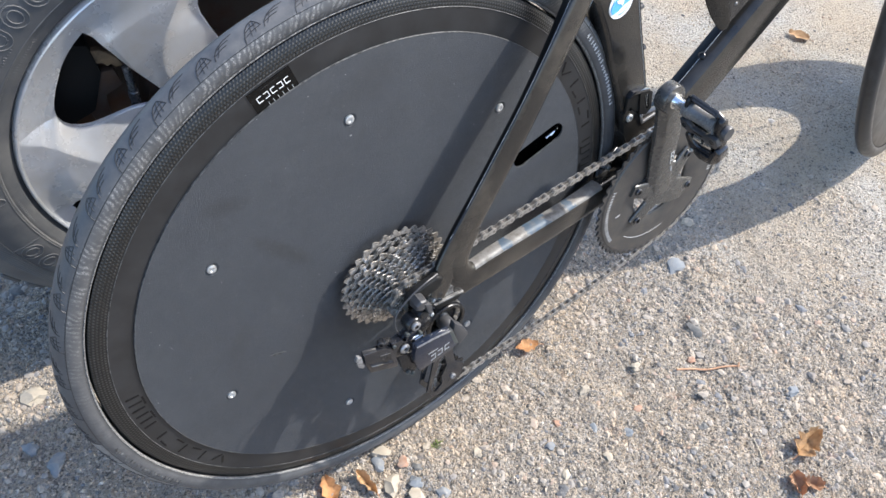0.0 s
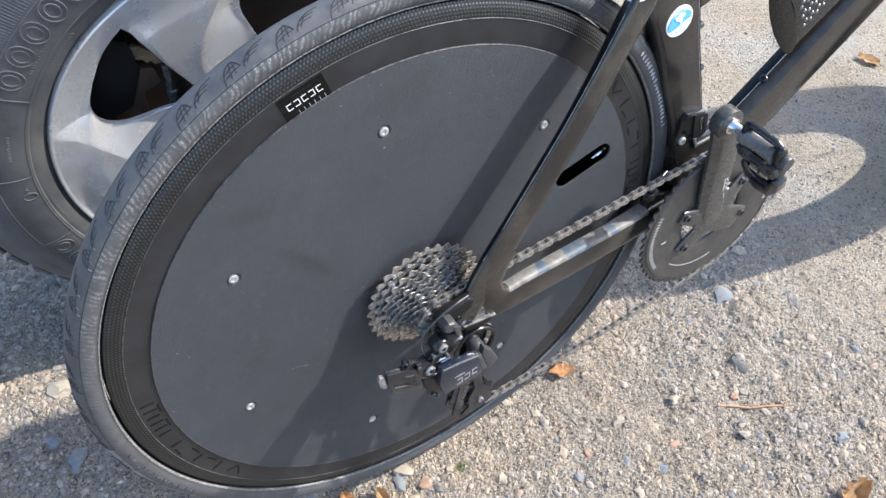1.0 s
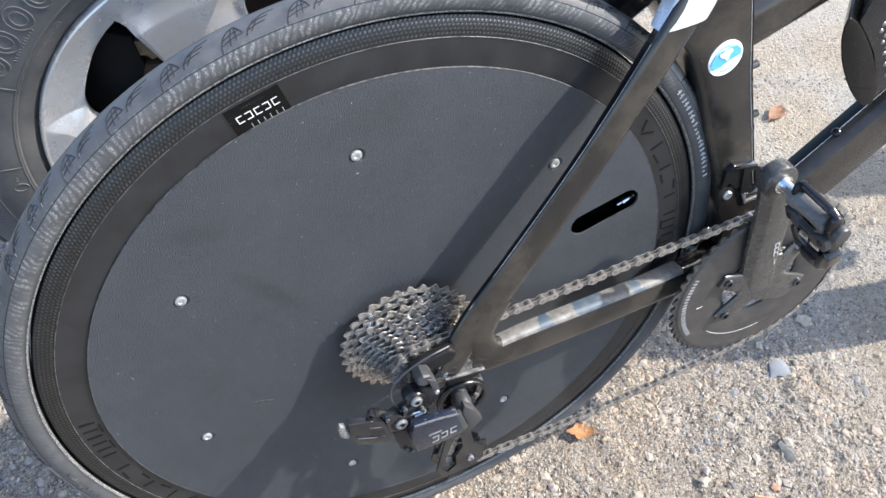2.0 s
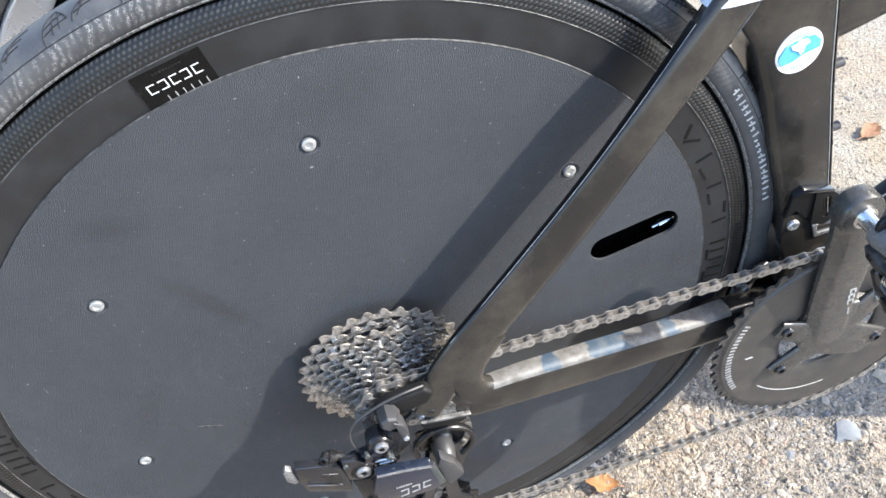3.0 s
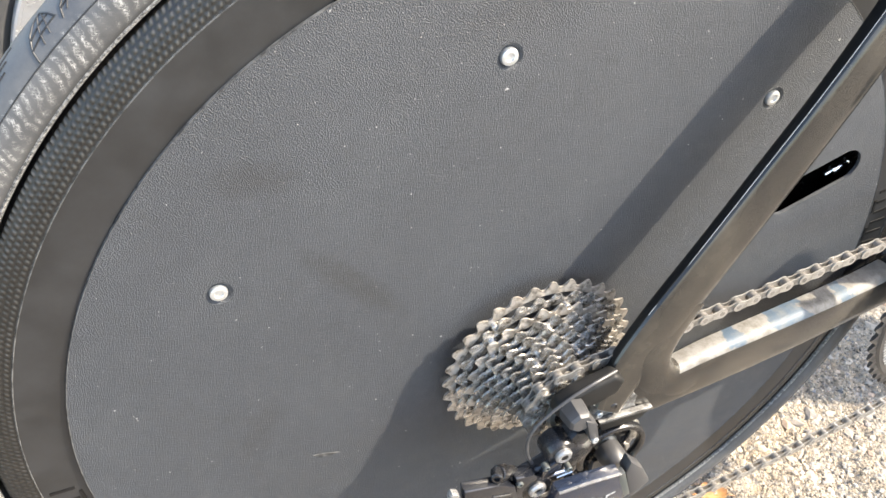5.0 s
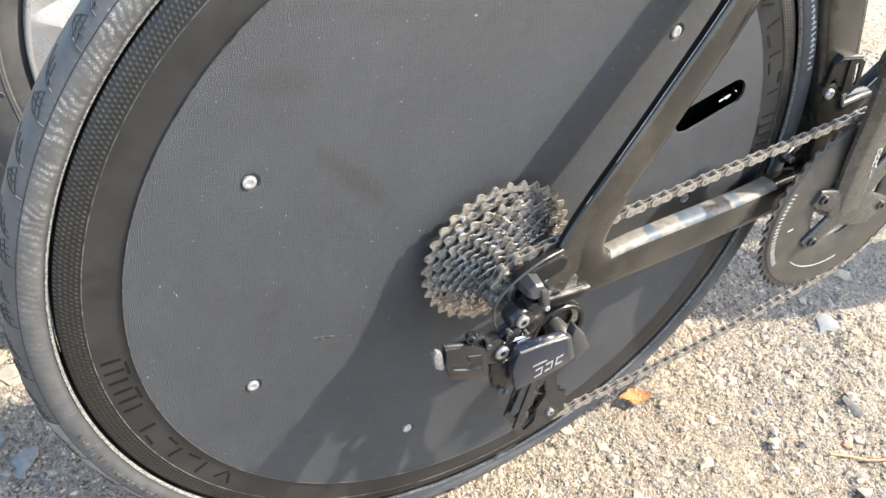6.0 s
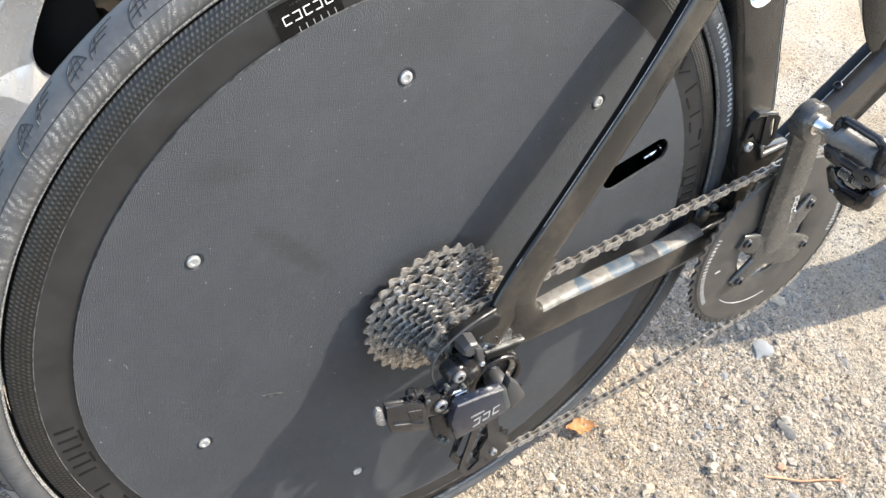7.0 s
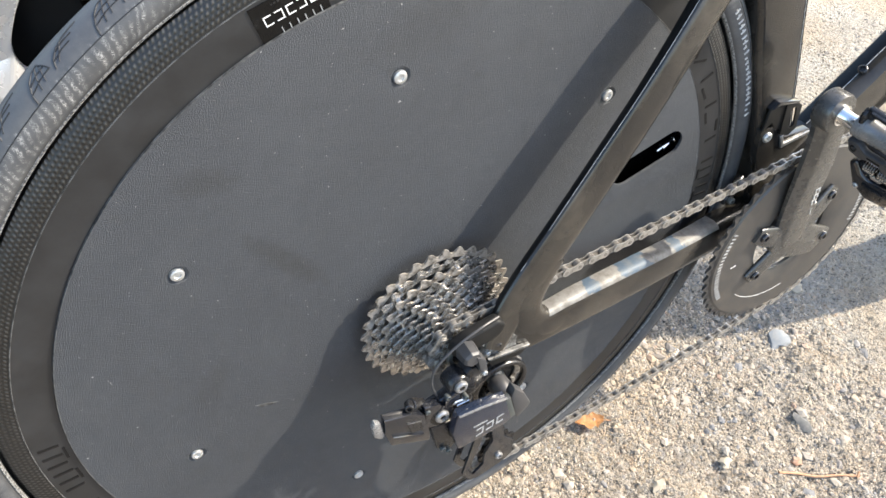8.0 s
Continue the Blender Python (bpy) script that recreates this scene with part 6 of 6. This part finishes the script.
    part("hub_cap", lathe([(0, 0.010), (0.026, 0.011), (0.032, 0.016), (0.034, 0.026), (0.05, 0.030)], segs=40), "carrim", rim)
    for k in range(5):
        a = radians(72 * k + 36)
        p = Vector((0.057 * math.cos(a), 0.034, 0.057 * math.sin(a)))
        part("wheel_bolt", bolt(p, p - Vector((0, 0.014, 0)), 0.0105, 0.5, 6), "greyalloy", rim)
    bd = part("brake_disc", lathe([(0.07, 0.075), (0.150, 0.075), (0.152, 0.077), (0.152, 0.097), (0.07, 0.097)], segs=90, closed=True), "brakedisc", thing, "brown rusty brake disc")
    part("disc_bell", lathe([(0, 0.05), (0.068, 0.052), (0.074, 0.060), (0.074, 0.08), (0, 0.08)], segs=60), "brakedisc", bd)
    cal = part("brake_caliper", slab([(-0.165, 0.020), (-0.178, 0.060), (-0.168, 0.105), (-0.140, 0.135), (-0.108, 0.120), (-0.105, 0.080), (-0.125, 0.030)], 0.040, 0.110, 0.010), "dark", thing, "dusty brake caliper, its shade painted near black")
    part("caliper_clip", slab([(-0.122, 0.104), (-0.114, 0.112), (-0.100, 0.108), (-0.086, 0.094), (-0.082, 0.080), (-0.090, 0.080), (-0.093, 0.086), (-0.098, 0.084), (-0.102, 0.091), (-0.112, 0.092)], 0.044, 0.052, 0.002), "caliper", cal, "brown rusted spring clip")
    part("caliper_pin", joined(rod((-0.080, 0.046, 0.076), (-0.081, 0.044, 0.040), 0.0045), rod((-0.081, 0.044, 0.042), (-0.083, 0.044, 0.006), 0.0060)), "steelgrey", cal, "bare metal hose clip")
    part("caliper_bridge", slab([(-0.124, 0.082), (-0.092, 0.076), (-0.088, 0.052), (-0.110, 0.044), (-0.112, 0.006), (-0.128, 0.004), (-0.134, 0.030)], 0.046, 0.060, 0.004), "brakedisc", cal, "dusty brown caliper bridge")
    # disc added to close the holes between the spokes with painted shade
    part("shade_backing", lathe([(0, 0.16), (0.196, 0.16), (0.196, 0.168), (0, 0.168)], segs=60), "dark", thing, "added near-black disc standing in for the shade behind the spokes")


def spoke_shape(ang):
    """One broad spoke between two three-cornered holes, flaring into lip and hub."""
    bm = bmesh.new()
    rows = []
    radii = list(np.linspace(0.030, 0.180, 36)) + list(np.linspace(0.1815, 0.2035, 34)) + [0.207, 0.211, 0.215, 0.2185, 0.2215]
    for r in radii:
        # angles of the hole's two edges, the spoke before it ends at low, this one begins at high
        low = float(np.interp(r, [0.074, 0.0878, 0.125, 0.163, 0.19, 0.2010], [137.0, 129.5, 126.7, 124.5, 123.5, 124.0]))
        high = float(np.interp(r, [0.074, 0.080, 0.0985, 0.1266, 0.1466, 0.158, 0.168, 0.1773, 0.1830, 0.1868, 0.1887, 0.1929, 0.1979, 0.2000, 0.2010], [137.0, 144.0, 149.0, 156.4, 159.8, 160.4, 160.0, 158.3, 155.5, 152.5, 149.7, 141.2, 133.2, 128.5, 124.0]))
        ridge = float(np.interp(r, [0.030, 0.09, 0.11, 0.129, 0.147, 0.165, 0.186, 0.20, 0.2215], [196.0, 191.0, 187.5, 183.0, 177.5, 171.5, 166.0, 164.0, 163.4]))
        end = low + 72.0
        dish = float(np.interp(r, [0.03, 0.06, 0.10, 0.14, 0.18, 0.205, 0.2215], [0.014, 0.004, -0.006, -0.0105, -0.0105, -0.0080, -0.0056]))
        keep = max(0.0, min(1.0, (high - low) / 14.0)) ** 1.5
        fall = 0.0135 * float(np.interp(r, [0.06, 0.10, 0.18, 0.196, 0.2060, 0.2215], [0.1, 0.9, 1.0, 0.90, 0.62, 0.0]))
        # the ring channel keeps its depth up to a crest, from there a facet climbs to the ridge
        crest = max(high + 0.8, float(np.interp(r, [0.176, 0.186, 0.2215], [157.0, 155.5, 162.6])))
        fade = max(0.0, min(1.0, (0.203 - r) / 0.022)) ** 1.3
        row = []
        cols = [(high, fall + 0.005 * keep)]
        for f in (0.0, 0.05, 0.15, 0.35, 0.6, 0.85, 1.0):
            cols.append((high + (crest - high) * f, fall + 0.0012 * keep * max(0.0, 1 - f / 0.15) ** 2 - 0.0015 * f * fall / 0.0135))
        for f in (0.1, 0.25, 0.4, 0.55, 0.7, 0.85, 0.95, 1.0):
            cols.append((crest + (ridge - crest) * f, (fall - 0.0015 * fall / 0.0135) * (1 - f) ** 1.1))
        tail = fall * (1 - fade)
        for f, d in ((0.04, 0.0), (0.12, 0.0002), (0.45, 0.0007), (0.70, 0.0010), (0.80, 0.0011), (0.895, 0.0013), (0.915, 0.0020), (0.97, 0.0062), (0.99, 0.0075), (1.0, 0.0095)):
            cols.append((ridge + (end - ridge) * f, d * fade + tail * f ** 3))
        cols.append((end, 0.016 * keep * fade + tail))
        for a, d in cols:
            a = ang + radians(a - 160.0)
            row.append(bm.verts.new((r * math.cos(a), dish + d, r * math.sin(a))))
        rows.append(row)
    for a, b in zip(rows, rows[1:]):
        for k in range(len(a) - 1):
            bm.faces.new((a[k], a[k + 1], b[k + 1], b[k]))
    bmesh.ops.remove_doubles(bm, verts=bm.verts, dist=0.00002)
    return bm


build_car_wheel()


# ---------------------------------------------------------------- small things on the ground
def ground_z(x, y):
    return float(height(x, y))


def dry_leaf(x, y, length, width, turn, mat, label, curl=0.25, seed=0):
    rng = random.Random(seed)
    bm = bmesh.new()
    rows = []
    n = 9
    for i in range(n + 1):
        f = i / n
        w = width / 2 * (math.sin(math.pi * min(1, f * 0.93 + 0.05)) ** 0.6) * rng.uniform(0.62, 1.2)
        row = []
        for j in range(5):
            v = (j - 2) / 2
            row.append((length * (f - 0.5 + rng.uniform(-0.03, 0.03)), w * v * rng.uniform(0.85, 1.1), length * curl * (v * v * 0.55 + (f - 0.45) ** 2 * 0.9) + abs(v) * length * 0.07 + rng.uniform(-1, 1) * length * 0.03))
        rows.append(row)
    low = min(p[2] for r in rows for p in r)
    z0 = ground_z(x, y) + 0.002
    m = pose(x, y, z0, rng.uniform(-8, 8), rng.uniform(-8, 8), turn)
    vs = [[bm.verts.new(m @ Vector((p[0], p[1], p[2] - low))) for p in r] for r in rows]
    for a, b in zip(vs, vs[1:]):
        for k in range(4):
            bm.faces.new((a[k], a[k + 1], b[k + 1], b[k]))
    bmesh.ops.solidify(bm, geom=list(bm.faces), thickness=0.0005)
    ob = part("fallen_leaf", bm, mat, None)
    tagged(ob, label, "leaf", group="fallen leaves")
    stem = rod(m @ Vector((-length * 0.5, 0, -low + length * curl * 0.2)), m @ Vector((-length * 0.72, 0.002, 0.001)), 0.0007, segs=6)
    part("leaf_stalk", stem, "twig", ob)


def pebble(x, y, size, mat, label, seed, flat=0.5, stretch=1.3):
    bm = bmesh.new()
    bmesh.ops.create_icosphere(bm, subdivisions=2, radius=1.0)
    off = Vector((seed * 3.1, seed * 1.7, 0))
    for v in bm.verts:
        n_ = noise.noise(v.co * 1.1 + off) * 0.75 + noise.noise(v.co * 2.6 + off) * 0.35
        v.co *= 1 + n_
        v.co.x *= stretch
        v.co.z *= flat
    m = pose(x, y, ground_z(x, y) + size * flat * 0.05, 0, 0, seed * 47) @ Matrix.Scale(size, 4)
    bmesh.ops.transform(bm, matrix=m, verts=bm.verts)
    ob = part("pebble", bm, mat, None, sharp=28)
    tagged(ob, label, "stone", group="larger stones on the dirt")


def moss_tuft(x, y, reach):
    """A low tuft of short tapered blades."""
    rng = random.Random(31)
    tuft = None
    for k in range(46):
        a, d = rng.uniform(0, 6.283), reach * math.sqrt(rng.random())
        p = Vector((x + d * math.cos(a), y + d * 0.7 * math.sin(a), 0))
        p.z = ground_z(p.x, p.y) + 0.0005
        tip = p + Vector((rng.uniform(-1, 1) * 0.0030, rng.uniform(-1, 1) * 0.0030, rng.uniform(0.0022, 0.0052)))
        b = rod(p, tip, 0.0007, 0.0002, segs=5)
        tuft = b if tuft is None else joined(tuft, b)
    tagged(part("moss_tuft", tuft, "moss", None), "small yellow-green tuft of moss in the gravel", "moss")


def build_ground_clutter():
    dry_leaf(0.219, -0.050, 0.036, 0.022, 160, "leaf", "curled dry orange leaf on the gravel", 0.16, 1)
    dry_leaf(1.165, 0.195, 0.045, 0.026, 120, "leafpale", "tan fallen leaf on pale dirt", 0.08, 2)
    dry_leaf(0.829, 0.349, 0.042, 0.026, 20, "leafbrown", "reddish fallen leaf on pale dirt", 0.06, 3)
    dry_leaf(0.860, 0.511, 0.040, 0.022, 70, "leafpale", "tan fallen leaf beyond the seat tube", 0.10, 12)
    dry_leaf(0.452, -0.393, 0.050, 0.036, 10, "leafpale", "crumpled tan leaf on the gravel", 0.35, 4)
    dry_leaf(0.394, -0.425, 0.032, 0.024, 60, "leafbrown", "crumpled brown leaf on the gravel", 0.45, 5)
    dry_leaf(0.412, -0.436, 0.030, 0.020, 130, "leafbrown", "crumpled brown leaf on the gravel", 0.4, 6)
    dry_leaf(-0.133, -0.062, 0.038, 0.026, 80, "leaf", "broken orange leaf beside the tyre", 0.2, 7)
    dry_leaf(-0.088, -0.084, 0.040, 0.016, 100, "leafpale", "narrow pale leaf beside the tyre", 0.25, 8)
    a, b = Vector((0.379, -0.206, 0)), Vector((0.467, -0.255, 0))
    pts = [a.lerp(b, f) + Vector((0, 0, ground_z(*a.lerp(b, f).xy) + 0.0022)) + Vector((0.55, 0.83, 0)) * s_ for f, s_ in ((0, 0), (0.25, 0.0015), (0.5, -0.0006), (0.75, 0.001), (1.0, 0.0))]
    tw = part("twig", joined(wire(pts, 0.0015, 7), rod(pts[-1] - Vector((0.004, 0, 0)), pts[-1] + Vector((0.002, 0.004, 0.003)), 0.0013, segs=6)), "twig", None)
    tagged(tw, "thin reddish-brown dry twig on the gravel", "twig")
    moss_tuft(0.020, -0.094, 0.0085)
    for x0, y0, x1, y1 in ((0.395, -0.345, 0.377, -0.378),):
        p, q = Vector((x0, y0, ground_z(x0, y0) + 0.002)), Vector((x1, y1, ground_z(x1, y1) + 0.002))
        st = part("straw", wire([p, p.lerp(q, 0.5) + Vector((0.001, 0.001, 0.0015)), q], 0.0007, 6), "straw", None)
        tagged(st, "thin pale straw lying on the gravel", "straw")
    for i, (x, y, s_, mat) in enumerate((
        (0.217, -0.201, 0.0065, "pebble_blue"), (0.457, -0.173, 0.009, "pebble_dark"), (0.291, -0.215, 0.0058, "pebble_red"),
        (0.521, -0.070, 0.013, "pebble_blue"), (-0.409, 0.174, 0.011, "pebble_blue"), (-0.43, 0.215, 0.010, "pebble_blue"),
        (-0.40, 0.285, 0.014, "pebble_pale"), (0.350, -0.290, 0.006, "pebble_dark"), (0.205, -0.245, 0.0065, "pebble_pale"),
        (0.180, -0.165, 0.0055, "pebble_red"), (0.500, -0.330, 0.007, "pebble_blue"), (0.415, -0.205, 0.0055, "pebble_red"),
        (0.150, -0.185, 0.006, "pebble_blue"), (0.255, -0.235, 0.006, "pebble_blue"), (0.335, -0.165, 0.006, "pebble_pale"),
        (0.245, -0.150, 0.007, "pebble_pale"), (0.060, -0.135, 0.0065, "pebble_pale"), (-0.02, -0.105, 0.006, "pebble_dark"),
        (0.600, -0.020, 0.009, "pebble_pale"), (0.140, -0.230, 0.0055, "pebble_pale"), (-0.30, 0.42, 0.012, "pebble_dark"), (-0.36, 0.47, 0.010, "pebble_dark"),
        (-0.030, -0.087, 0.0075, "pebble_red"), (-0.062, -0.104, 0.0105, "pebble_pale"), (-0.062, -0.070, 0.0085, "pebble_blue"), (-0.032, -0.121, 0.0085, "pebble_blue"), (0.009, -0.087, 0.005, "pebble_pale"), (-0.044, -0.138, 0.012, "pebble_pale"), (-0.012, -0.153, 0.007, "pebble_blue"), (-0.048, -0.059, 0.0085, "pebble_pale"),
    )):
        kind = {"pebble_blue": "blue-grey", "pebble_red": "brick-red", "pebble_pale": "pale sandy", "pebble_dark": "dark grey"}[mat]
        pebble(x, y, s_, mat, kind + " stone half sunk in the dirt", i + 1)


build_ground_clutter()
